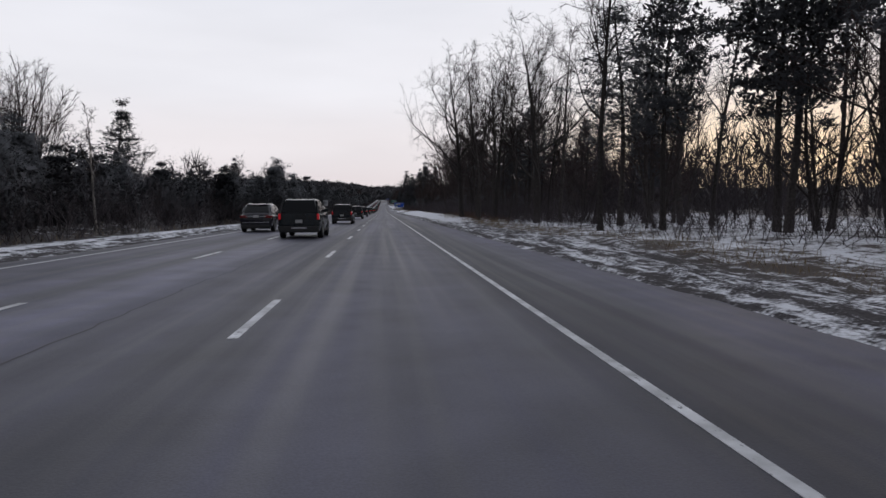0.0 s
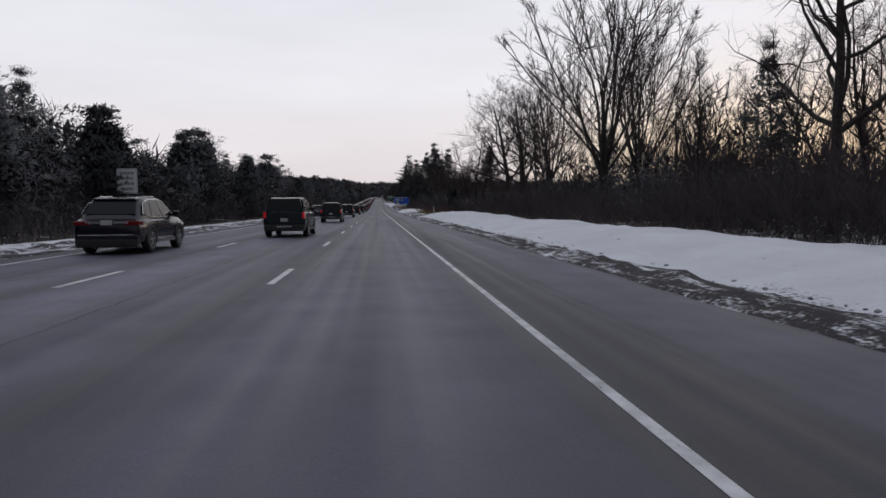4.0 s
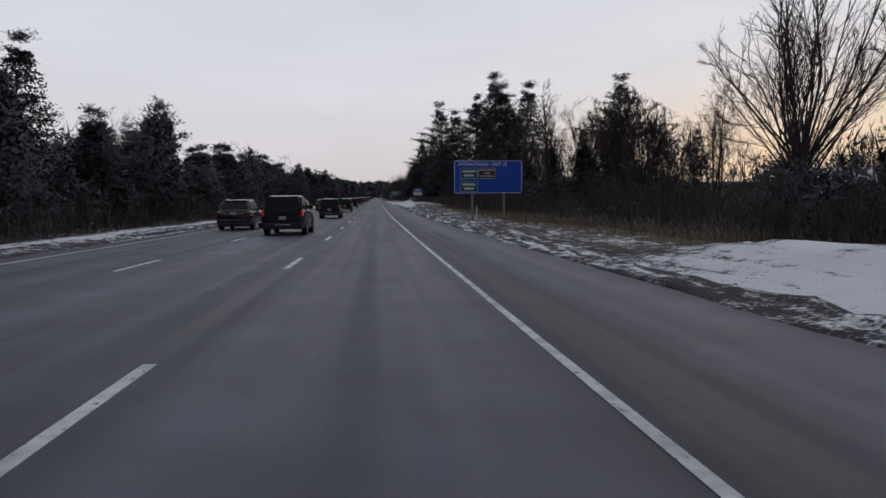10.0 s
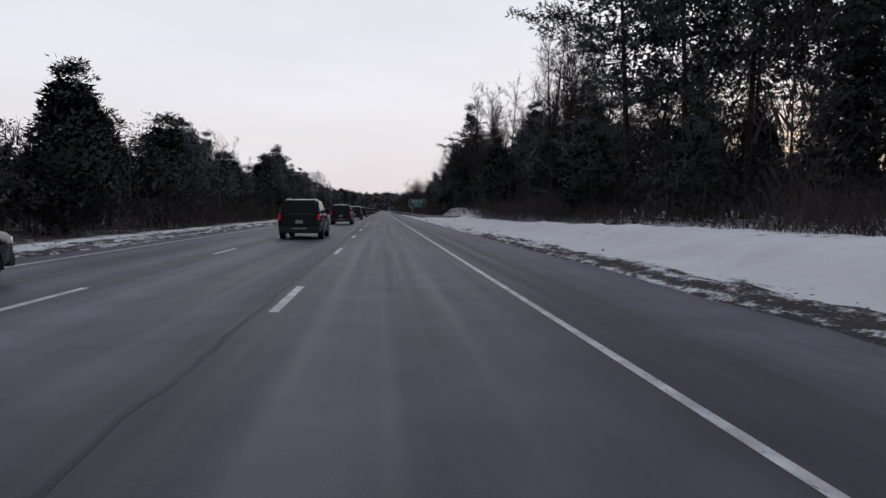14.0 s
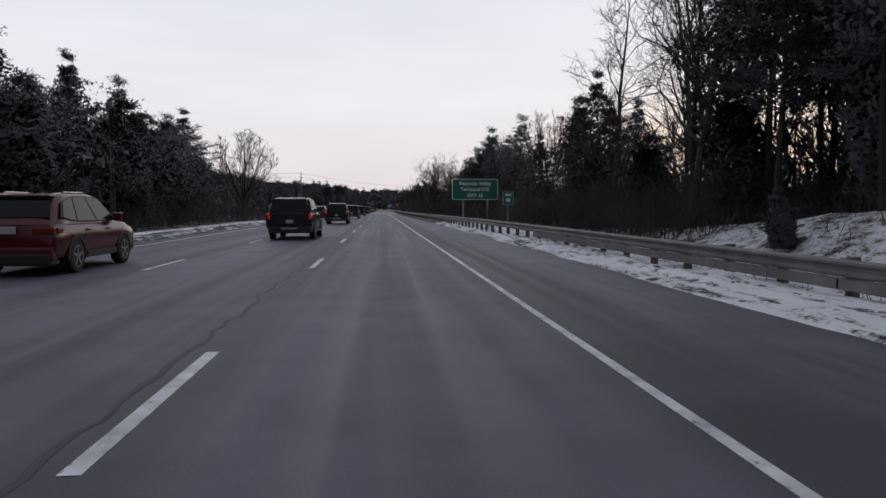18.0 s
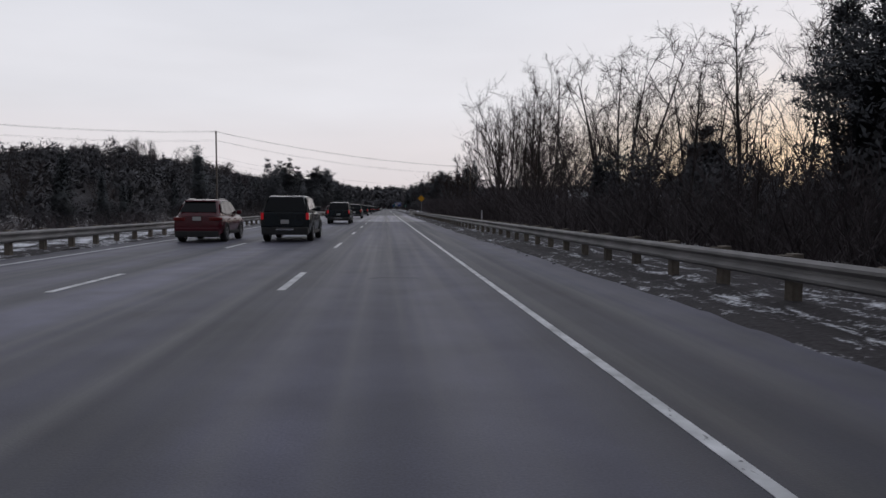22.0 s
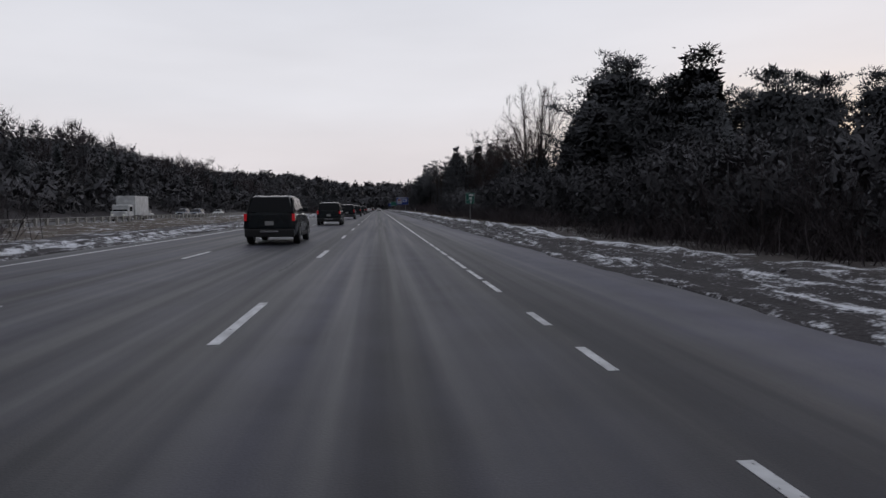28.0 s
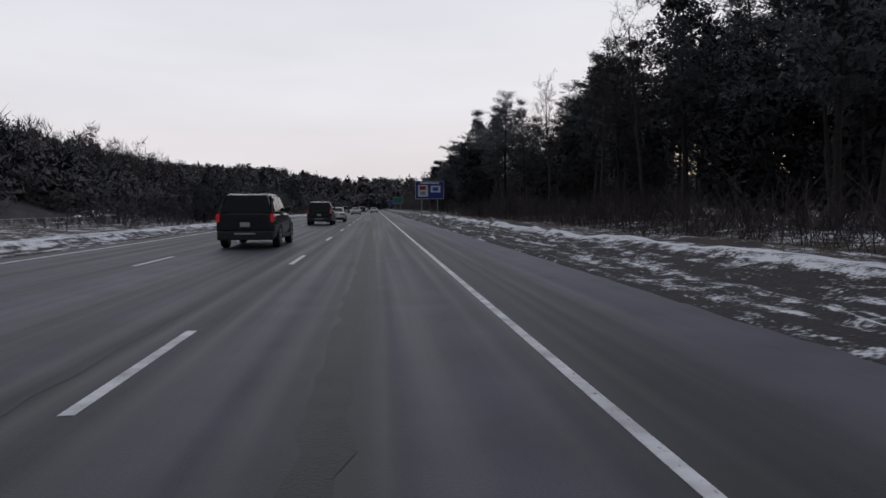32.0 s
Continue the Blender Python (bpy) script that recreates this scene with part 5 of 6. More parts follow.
RIGHT = (spots(15, 40, 486, 512, 30, 5, 8, 1.6, 2.6) + spots(17, 42, 512, 600, 120, 7, 11, 1.8, 3.0) + spots(14, 40, 600, 625, 30, 5, 8, 1.6, 2.6) + spots(16, 40, 648, 765, 150, 6.5, 10.5, 1.6, 2.6) + spots(15, 34, 130, 236, 70, 3.5, 5.5, 1.4, 2.4)
      + spots(15, 50, 850, 908, 90, 3, 4.6, 1.6, 2.6) + spots(15, 46, 908, 930, 34, 3.6, 5.2, 1.6, 2.8) + spots(15, 46, 930, 952, 34, 5.5, 7.5, 1.6, 2.8) + spots(15, 46, 952, 1010, 80, 4.5, 6.6, 1.6, 2.8) + spots(11.2, 15.5, 890, 1014, 190, 2.8, 4.4, 1.2, 1.9) + spots(20, 50, 1010, 1035, 30, 5, 8, 1.6, 2.8) + spots(28, 48, 1030, 1110, 45, 6, 9, 1.8, 2.8) + spots(18, 26, 1076, 1110, 24, 6, 9, 1.8, 2.6) + spots(16, 50, 1110, 1500, 330, 7, 11, 2, 3.2)
      + spots(18, 46, 400, 484, 70, 3.5, 6, 1.4, 2.4) + spots(15, 40, 312, 350, 80, 3.6, 5.2, 1.4, 2.2))
woods("right_hand_woods", [q for q in RIGHT if q[0] > 21], woods_mat, "dark mass of evergreens behind the wood's edge", 420, 0.40, seed=7)
woods("roadside_evergreens", [q for q in RIGHT if q[0] <= 21], woods_mat, "dense dark evergreen thicket at the wood's edge", 780, 0.24, seed=17)
woods("far_field_woods", spots(110, 180, 180, 520, 220, 7, 10, 2.2, 3.6) + spots(60, 120, 520, 900, 260, 5, 8, 2.2, 3.4) + spots(46, 80, 480, 640, 100, 6, 9, 2, 3)
      + spots(80, 130, 300, 460, 120, 5, 8, 2, 3.2), woods_mat, "dark line of trees beyond the fields", 190, 0.75, seed=11)
woods("far_hill_woods", spots(-420, 520, 1540, 1950, 1300, 10, 16, 4, 7) + spots(-60, 60, 1480, 1560, 140, 8, 12, 2.5, 4), woods_mat, "dark wooded hill closing the view down the road", 80, 3.2, seed=8)
woods("distant_bare_woods", spots(26, 80, -20, 130, 130, 9, 14, 1.8, 3) + spots(28, 80, 130, 240, 120, 9, 14, 1.8, 3) + spots(60, 110, 290, 430, 80, 7, 11, 2, 3)
      + spots(30, 70, 405, 480, 35, 9, 13, 1.8, 3) + spots(34, 90, 640, 850, 130, 8, 12, 2, 3) + spots(20, 50, 484, 630, 70, 9, 13, 1.6, 2.6) + spots(-60, -22, 0, 640, 90, 7, 10, 1.6, 2.6)
      + spots(-120, -52, 940, 1300, 120, 10, 14, 2, 3), woods_bare, "grey-brown haze of distant leafless trees", 260, 0.9, True, seed=10)


def brush(name, belts, material, label, width, seed, branch=3, lean=0.40):
    """Thickets of thin upright stems with side twigs: belts (x0, x1, y0, y1, count, low, high)."""
    rng = np.random.default_rng(seed)
    tris = []
    for x0, x1, y0, y1, n, h0, h1 in belts:
        x, y = rng.uniform(x0, x1, n), rng.uniform(y0, y1, n)
        keep = lattice(x * 0.25, y * 0.12, seed + 1) + rng.uniform(-.8, .8, n) > -0.35
        x, y = x[keep], y[keep]
        n = len(x)
        z = ground_shape(x, y)[0] + road_zs(y) - 0.06
        h = rng.uniform(h0, h1, n) * (0.75 + 0.35 * lattice(x * 0.2, y * 0.09, seed + 2))
        foot = np.stack([x, y, z], -1)
        d = np.stack([rng.normal(0, lean, n), rng.normal(0, lean, n), np.ones(n)], -1) * h[:, None]
        a = rng.uniform(0, np.pi, n)
        s = np.stack([np.cos(a), np.sin(a), np.zeros(n)], -1) * width
        tris.append(np.stack([foot - s, foot + s, foot + d], 1))
        for _ in range(branch):
            t = rng.uniform(0.2, 0.8, (n, 1))
            q = foot + d * t
            dd = (d / h[:, None] + rng.normal(0, 0.55, (n, 3))) * h[:, None] * rng.uniform(0.25, 0.5, (n, 1))
            tris.append(np.stack([q - s * 0.6, q + s * 0.6, q + dd], 1))
    v = np.concatenate(tris).reshape(-1, 3)
    me = bpy.data.meshes.new(name)
    me.from_pydata(v, [], np.arange(len(v)).reshape(-1, 3))
    me.materials.append(material)
    return tagged(new(name, me), label, "brush", kind="stuff")


brush("roadside_brush", [
    (11, 24, -20, 60, 3000, .6, 2.4), (12, 20, 60, 128, 4500, 1.0, 3.2), (12.5, 19, 122, 242, 16000, 1.2, 3.8), (20, 42, 246, 345, 4000, .8, 2.5), (12.5, 28, 300, 348, 7000, 1.5, 4.5),
    (12, 36, 345, 402, 8000, 1.2, 3.6), (13, 24, 402, 480, 8000, .8, 3), (11.8, 17, 484, 548, 4500, 1, 3.0), (12, 22, 548, 620, 2600, .7, 2.2),
    (11, 18, 602, 700, 14000, 1.5, 4.2), (7.5, 17, 700, 838, 17000, 1.5, 4.2), (11, 17, 850, 925, 10000, 1.2, 4), (8.8, 13, 898, 1015, 6000, .4, 1.7),
    (10.5, 18, 1015, 1110, 7000, .7, 2.6), (12, 18, 1110, 1450, 6000, 1.5, 4)], brush_mat, "dense leafless dark brush along the wood's edge", 0.016, 31, branch=4, lean=0.6)
brush("dead_shrubs", [(10.5, 24, 232, 292, 14000, .5, 1.7), (11, 22, 395, 445, 9000, .4, 1.4), (9, 14, 60, 100, 1500, .3, .9)], brush_red, "reddish-brown dead shrubs beyond the verge", 0.013, 37, branch=6, lean=0.8)
brush("median_brush", [(-17, -12.8, -20, 640, 22000, 1, 3.4), (-28, -12.6, 640, 855, 9000, .8, 2.2), (-22, -13, 852, 918, 4000, 1, 2.8),
                       (-24, -13, 1060, 1250, 6000, .6, 2.4), (-20, -13, 1250, 1450, 3000, 1, 3)], brush_mat, "dense leafless dark brush in the median", 0.015, 33, branch=4, lean=0.6)
brush("dead_grass", [(7.6, 11, -20, 100, 5000, .2, .6), (9, 20, 246, 292, 7000, .3, .9), (8.5, 14, 338, 402, 6000, .3, .8), (7.5, 12, 402, 455, 4000, .2, .6),
                     (9, 16, 296, 326, 700, .2, .5), (11, 17, 105, 235, 2500, .3, .9), (10, 16, 605, 650, 2500, .3, .9), (7.5, 11, 560, 610, 1200, .2, .5),
                     (8, 12, 930, 1110, 3000, .2, .5), (-22, -12.2, 885, 1040, 4000, .08, .25), (-13.5, -12, -20, 640, 5000, .2, .6)],
      grass_mat, "dead tan grass poking through the snow", 0.012, 35, branch=1, lean=0.4)


# clods of dirty ice thrown up by the plough
def ice_lumps():
    rng = np.random.default_rng(51)
    base = []
    for i in range(4):
        bm = bmesh.new()
        bmesh.ops.create_icosphere(bm, subdivisions=1, radius=1)
        for v in bm.verts:
            v.co *= rng.uniform(0.65, 1.2)
        bm.verts.index_update()
        base.append((np.array([v.co[:] for v in bm.verts]), np.array([[q.index for q in f.verts] for f in bm.faces])))
        bm.free()
    vs, fs, k = [], [], 0
    for x0, x1, y0, y1, n, s0, s1 in ((4.8, 6.4, -10, 110, 700, .02, .07), (4.8, 6.2, 110, 480, 1800, .02, .06), (4.9, 6.4, 486, 545, 400, .02, .06),
                                      (5.6, 8.6, 849, 893, 2400, .03, .10), (4.9, 7, 890, 1000, 1100, .02, .08), (4.8, 6.6, 1000, 1110, 600, .02, .06),
                                      (5, 7, 560, 660, 600, .02, .07), (-11.6, -10.3, -10, 660, 1200, .02, .07), (3.9, 5, 660, 830, 500, .02, .07)):
        x, y = rng.uniform(x0, x1, n), rng.uniform(y0, y1, n)
        z = ground_shape(x, y)[0] + road_zs(y)
        z = z + np.where((y > 849) & (y < 893) & (x > 5), 0.17, 0.0)      # on the broken bank
        z = np.where(x < 4.9, np.where(x > -10.3, road_zs(y), z), z)
        for i in range(n):
            v, f = base[int(rng.integers(4))]
            s = rng.uniform(s0, s1)
            a = rng.uniform(0, 6.28)
            r = np.array([[math.cos(a), -math.sin(a), 0], [math.sin(a), math.cos(a), 0], [0, 0, 0.6]])
            vs.append((v * s) @ r.T + [x[i], y[i], z[i] + s * 0.25])
            fs.append(f + k)
            k += len(v)
    me = bpy.data.meshes.new("ice_lumps")
    me.from_pydata(np.concatenate(vs), [], np.concatenate(fs))
    me.materials.append(rock_mat)
    tagged(new("ice_lumps", me), "dirty lumps of ploughed ice along the verge", "ice", kind="stuff")


ice_lumps()

# ---- vehicles ----
def loft(rings, close=True):
    n = len(rings[0])
    v = [p for r in rings for p in r]
    f = []
    for k in range(len(rings) - 1):
        for i in range(n):
            j = (i + 1) % n
            f.append((k * n + i, k * n + j, (k + 1) * n + j, (k + 1) * n + i))
    if close:
        f += [tuple(range(n - 1, -1, -1)), tuple(range((len(rings) - 1) * n, len(rings) * n))]
    return v, f


def panel(pts, d):
    """A thin slab on four points, thickened along d."""
    d = Vector(d)
    v = [Vector(p) for p in pts] + [Vector(p) + d for p in pts]
    n = len(pts)
    f = [tuple(range(n - 1, -1, -1)), tuple(range(n, 2 * n))] + [(i, (i + 1) % n, n + (i + 1) % n, n + i) for i in range(n)]
    return v, f


def soft(me):
    me.polygons.foreach_set("use_smooth", [True] * len(me.polygons))
    me.set_sharp_from_angle(angle=radians(32))
    return me


def wheel_meshes(r, w):
    rings = []
    for x, q in ((-w / 2, 0.62), (-w / 2, 0.93), (-w * 0.36, 1.0), (w * 0.36, 1.0), (w / 2, 0.93), (w / 2, 0.62)):
        rings.append([Vector((x, math.cos(a) * r * q, math.sin(a) * r * q)) for a in [2 * math.pi * i / 24 for i in range(24)]])
    v, f = loft(rings)
    tyre = soft(link_mesh("tyre", v, f, tyre_mat))
    bm = bmesh.new()
    bmesh.ops.create_cone(bm, cap_ends=True, segments=20, radius1=r * 0.14, radius2=r * 0.14, depth=w * 1.06, matrix=Matrix.Rotation(radians(90), 4, "Y"))
    for k in range(5):
        m = Matrix.Rotation(k * 2 * math.pi / 5, 4, "X")
        q = bmesh.ops.create_cube(bm, size=1.0)
        for vv in q["verts"]:
            vv.co = m @ Vector((vv.co.x * w * 1.05, vv.co.y * r * 0.16, r * 0.34 + vv.co.z * r * 0.5))
    ringv = []
    for x, q in ((-w * 0.53, 0.60), (-w * 0.53, 0.66), (w * 0.53, 0.66), (w * 0.53, 0.60), (-w * 0.53, 0.60)):
        ringv.append([bm.verts.new((x, math.cos(a) * r * q, math.sin(a) * r * q)) for a in [2 * math.pi * i / 24 for i in range(24)]])
    for a, b in zip(ringv, ringv[1:]):
        for i in range(24):
            bm.faces.new((a[i], a[(i + 1) % 24], b[(i + 1) % 24], b[i]))
    rim = bpy.data.meshes.new("rim")
    bm.to_mesh(rim)
    bm.free()
    rim.materials.append(rim_mat)
    return tyre, rim


def vehicle(name, label, category, colour, L, W, H, belt, cab, roof, hood, wheel=0.36, axles=(0.95, 3.75), tail=None, rails=False, lit=False,
            rear_drop=0.0, tall_lamps=True, chrome_bar=False, cover=False, group="traffic", arc=0.05):
    """Built with its rear bumper at y 0, facing +y. cab: rear and front of the cabin at the belt; roof: the same at the roof."""
    t = thing(name, label, category, group)
    hw = W / 2
    zb = 0.30
    st = [(0.0, .86, .10, -.28), (0.06, .95, .03, -.06), (0.22, .985, 0, -.01), (0.6, 1.0, 0, 0), (axles[0] + .8, 1.0, 0, 0), ((axles[0] + axles[1]) / 2, .99, 0, 0),
          (cab[1], 1.0, 0, 0), (cab[1] + 0.35, 0.99, 0, hood * 0.35), (L - 0.55, .97, 0, hood), (L - 0.18, .93, .04, hood - .06), (L, .80, .14, hood - .28)]
    rings = []
    for y, kw, up, top in st:
        w = hw * kw
        zt = belt + top - (rear_drop if y < cab[0] - 0.1 else 0)
        z0 = zb + up
        half = [(w * .80, z0), (w * .95, z0 + .07), (w, z0 + (zt - z0) * .38), (w * .995, z0 + (zt - z0) * .62), (w * .965, zt - .09), (w * .90, zt - .015), (w * .72, zt + .015)]
        rings.append([Vector((a, y, b)) for a, b in half] + [Vector((-a, y, b)) for a, b in reversed(half)])
    v, f = loft(rings)
    body = part("body", soft(link_mesh("body", v, f, colour)), colour, t)

    def cab_at(k):
        """Rear, front, half width and height of the cabin at share k of its rise."""
        kk = k ** 1.0
        return (cab[0] + (roof[0] - cab[0]) * kk, cab[1] + (roof[1] - cab[1]) * kk, hw * (0.93 - 0.20 * k ** 1.2), belt - 0.02 + (H - belt + 0.02) * k)

    rings = []
    for k, inset in ((0, 0), (.3, 0), (.6, 0), (.82, 0.0), (.93, .035), (.985, .11), (1.0, .26)):
        y0, y1, w, z = cab_at(min(k, .95))
        z = belt - 0.02 + (H - belt + 0.02) * k
        y0, y1, w = y0 + inset, y1 - inset, w - inset * 0.8
        cy, ly, e = (y0 + y1) / 2, (y1 - y0) / 2, 0.26
        rings.append([Vector((math.copysign(abs(math.cos(a)) ** e, math.cos(a)) * w, cy + math.copysign(abs(math.sin(a)) ** e, math.sin(a)) * ly, z - arc * k ** 2 * abs(math.sin(a)) ** 3))
                      for a in [2 * math.pi * (i + 0.5) / 32 for i in range(32)]])
    v, f = loft(rings)
    cabin = part("cabin", soft(link_mesh("cabin", v, f, colour)), colour, t)

    def line_at(a, upper):
        """Height share of the window line: it sweeps down to the rear quarter on a car."""
        back = 0.0 if cover else max(0.0, 1 - (a - 0.06) / 0.30)
        front = max(0.0, (a - 0.62) / 0.30)
        return 0.86 - 0.20 * back ** 2 - 0.05 * front ** 2 if upper else 0.10 + 0.16 * back ** 2

    def pane(sx, a0, a1, grow=0.0):
        steps = [a0 + (a1 - a0) * i / 6 for i in range(7)]
        pts = []
        for upper, row in ((False, steps), (True, steps[::-1])):
            for a in row:
                k = line_at(a, upper) + (grow if upper else -grow)
                y0, y1, w, z = cab_at(k)
                pts.append((sx * (w + 0.004 - grow * 0.05), y0 + (y1 - y0) * a, z))
        return panel(pts if sx > 0 else pts[::-1], (sx * 0.012, 0, 0))

    for sx in (1, -1):
        part("window_surround", pane(sx, 0.055, 0.925, 0.035), chrome if chrome_bar else trim_black, t)
        for a0, a1 in ((0.085, 0.27), (0.295, 0.575), (0.60, 0.905)):
            part("side_window", pane(sx, a0, a1), glass_dark, t, m=Matrix.Translation((sx * 0.006, 0, 0)))
        if chrome_bar:
            part("window_band", pane(sx, 0.075, 0.912, 0.012), trim_black, t, m=Matrix.Translation((sx * 0.003, 0, 0)))
        y0, y1, w, z = cab_at(0.15)
        part("mirror", box(*sorted((sx * (w + .02), sx * (w + .22))), y1 - .35, y1 - .24, z - .05, z + .13, .03), colour, t)
        for ya in () if cover else (cab[0] + (cab[1] - cab[0]) * 0.42, cab[0] + (cab[1] - cab[0]) * 0.74):
            xx = sorted((sx * hw * 0.97, sx * (hw * 0.99 + .02)))
            part("door_handle", box(xx[0], xx[1], ya - .10, ya + .10, belt - .17, belt - .13, .008), chrome if chrome_bar else colour, t)
        xx = sorted((sx * (hw * 0.975), sx * (hw + 0.012)))
        part("sill", box(xx[0], xx[1], axles[0] + .5, axles[1] - .5, .30, .44, .02), chrome if chrome_bar else trim_black, t)
        if rails:
            y0, y1, w, z = cab_at(0.93)
            part("roof_rail", rod((sx * (w - .10), y0 + .45, H + .005), (sx * (w - .10), y1 - .55, H + .015), .018, sides=6), rim_mat, t)
            for yy in (y0 + .48, (y0 + y1) / 2, y1 - .58):
                part("rail_foot", box(*sorted((sx * (w - .12), sx * (w - .08))), yy - .05, yy + .05, H - .07, H + .012, .008), rim_mat, t)
        for ax in axles:
            arch = []
            for q, xo in ((1.06, hw * 0.955), (1.06, hw + 0.014), (1.20, hw + 0.014), (1.20, hw * 0.955)):
                arch.append([Vector((sx * xo, ax + math.cos(a) * wheel * q, wheel + math.sin(a) * wheel * q)) for a in [math.pi * (i / 14 * 1.12 - .06) for i in range(15)]])
            vv = [p for r in arch for p in r]
            ff = []
            for kq in range(4):
                for i in range(14):
                    n0, n1 = kq * 15, ((kq + 1) % 4) * 15
                    ff.append((n0 + i, n0 + i + 1, n1 + i + 1, n1 + i))
            part("wheel_arch", (vv, ff), trim_black, t)
            wheel_ob = part("wheel", wheel_tyre[wheel], tyre_mat, t, m=pose(sx * (hw - 0.11), ax, wheel))
            part("rim", wheel_rim[wheel], rim_mat, wheel_ob, "alloy rim")
    # rear and front glass
    for rear in (True, False):
        pts = []
        for k, e in ((0.06, 0.92), (0.88, 0.88)) if cover or not rear else ((0.22, 0.86), (0.84, 0.80)):
            y0, y1, w, z = cab_at(k)
            yy = y0 - 0.004 if rear else y1 + 0.004
            pts += [(-w * e, yy, z), (w * e, yy, z)] if k < 0.5 else [(w * e, yy, z), (-w * e, yy, z)]
        part("rear_window" if rear else "windscreen", panel(pts if rear else pts[::-1], (0, -0.012 if rear else 0.012, 0.004)), glass_dark, t)
    # lamps, bumpers, plate
    lamp = tail_lit if lit else tail_dark
    zt = belt - rear_drop
    for sx in (1, -1):
        if tall_lamps:
            part("tail_light", box(*sorted((sx * hw * .84, sx * hw * .94)), -0.025, .10, zt - .30, zt - .03, .02), lamp, t, "red tail light")
        else:
            part("tail_light", box(*sorted((sx * hw * .50, sx * hw * .955)), -0.02, .16, zt - .21, zt - .07, .03), lamp, t, "red tail light")
            part("side_lens", box(*sorted((sx * hw * .90, sx * hw * .99)), .10, .34, zt - .19, zt - .08, .02), lamp, t, "red tail light end")
        part("headlight", box(*sorted((sx * hw * .52, sx * hw * .86)), L - .20, L - .03, belt + hood - .30, belt + hood - .14, .03), head_mat, t)
    part("rear_bumper", box(-hw * .92, hw * .92, -.07, .20, .30, .60, .05), trim_black if category != "car" or tall_lamps else colour, t)
    part("front_bumper", box(-hw * .86, hw * .86, L - .16, L + .04, .32, .56, .04), trim_black, t)
    pz = .74 if cover or tall_lamps or H < 1.6 else belt - .20
    part("number_plate", box(-.16, .16, -.045, -.015, pz, pz + .15, .004), plate_mat, t)
    part("grille", box(-hw * .40, hw * .40, L - .10, L + .015, belt + hood - .34, belt + hood - .14, .02), trim_black, t)
    if not cover and not tall_lamps:
        part("valance", box(-hw * .90, hw * .90, -.085, .25, .22, .47, .05), trim_black, t)
        y0, y1, w, z = cab_at(0.93)
        part("spoiler", box(-w * .86, w * .86, y0 - .14, y0 + .22, H - .115, H - .06, .02), colour, t)
    if chrome_bar:
        part("bumper_trim", box(-hw * .80, hw * .80, -.082, -.06, .575, .61, .006), chrome, t)
        part("tailgate_trim", box(-hw * .62, hw * .62, -.03, 0.02, zt - .16, zt - .10, .008), chrome, t)
    if cover:
        part("tailgate", box(-hw * .80, hw * .80, -.03, .06, .64, zt - .04, .02), colour, t)
        part("bumper_step", box(-hw * .35, hw * .35, -.10, .02, .47, .54, .012), chrome, t)
        for sx in (1, -1):
            y0, y1, w, z = cab_at(0.5)
            pts = [(sx * (w + .02), cab[0] - .02, belt), (sx * (w + .02), cab[0] + .62, belt), (sx * (w - .05), roof[0] + .42, H - .16), (sx * (w - .05), roof[0] + .10, H - .16)]
            part("sail_panel", panel(pts if sx > 0 else pts[::-1], (sx * .03, 0, 0)), trim_black, t)
    return t


wheel_tyre, wheel_rim = {}, {}
for r in (0.33, 0.36, 0.39):
    wheel_tyre[r], wheel_rim[r] = wheel_meshes(r, 0.24)


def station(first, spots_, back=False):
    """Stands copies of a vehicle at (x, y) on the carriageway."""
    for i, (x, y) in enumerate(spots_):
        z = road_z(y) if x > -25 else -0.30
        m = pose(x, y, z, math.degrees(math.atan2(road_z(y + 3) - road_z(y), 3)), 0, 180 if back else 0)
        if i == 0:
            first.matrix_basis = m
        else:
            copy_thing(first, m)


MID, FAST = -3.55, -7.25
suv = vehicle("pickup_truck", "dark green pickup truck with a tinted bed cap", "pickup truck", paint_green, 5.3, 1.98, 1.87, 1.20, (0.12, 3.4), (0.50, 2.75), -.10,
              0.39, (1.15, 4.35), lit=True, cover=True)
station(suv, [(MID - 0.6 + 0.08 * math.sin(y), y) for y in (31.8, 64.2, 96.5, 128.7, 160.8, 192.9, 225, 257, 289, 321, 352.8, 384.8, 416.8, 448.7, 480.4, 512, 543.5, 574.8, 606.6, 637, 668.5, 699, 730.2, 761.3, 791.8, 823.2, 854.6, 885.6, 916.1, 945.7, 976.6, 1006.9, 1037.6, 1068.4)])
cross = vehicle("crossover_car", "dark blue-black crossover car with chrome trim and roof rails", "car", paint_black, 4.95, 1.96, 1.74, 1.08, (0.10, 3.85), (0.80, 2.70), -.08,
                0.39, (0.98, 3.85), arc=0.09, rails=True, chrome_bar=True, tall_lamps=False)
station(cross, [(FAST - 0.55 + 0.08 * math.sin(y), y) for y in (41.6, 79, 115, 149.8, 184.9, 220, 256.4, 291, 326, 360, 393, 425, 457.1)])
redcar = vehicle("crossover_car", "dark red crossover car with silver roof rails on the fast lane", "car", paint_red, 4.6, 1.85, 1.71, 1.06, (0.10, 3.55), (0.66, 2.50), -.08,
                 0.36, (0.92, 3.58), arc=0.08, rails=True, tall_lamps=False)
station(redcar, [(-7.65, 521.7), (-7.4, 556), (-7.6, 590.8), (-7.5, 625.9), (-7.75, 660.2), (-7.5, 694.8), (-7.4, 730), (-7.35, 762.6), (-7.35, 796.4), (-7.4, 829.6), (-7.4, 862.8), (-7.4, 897)])
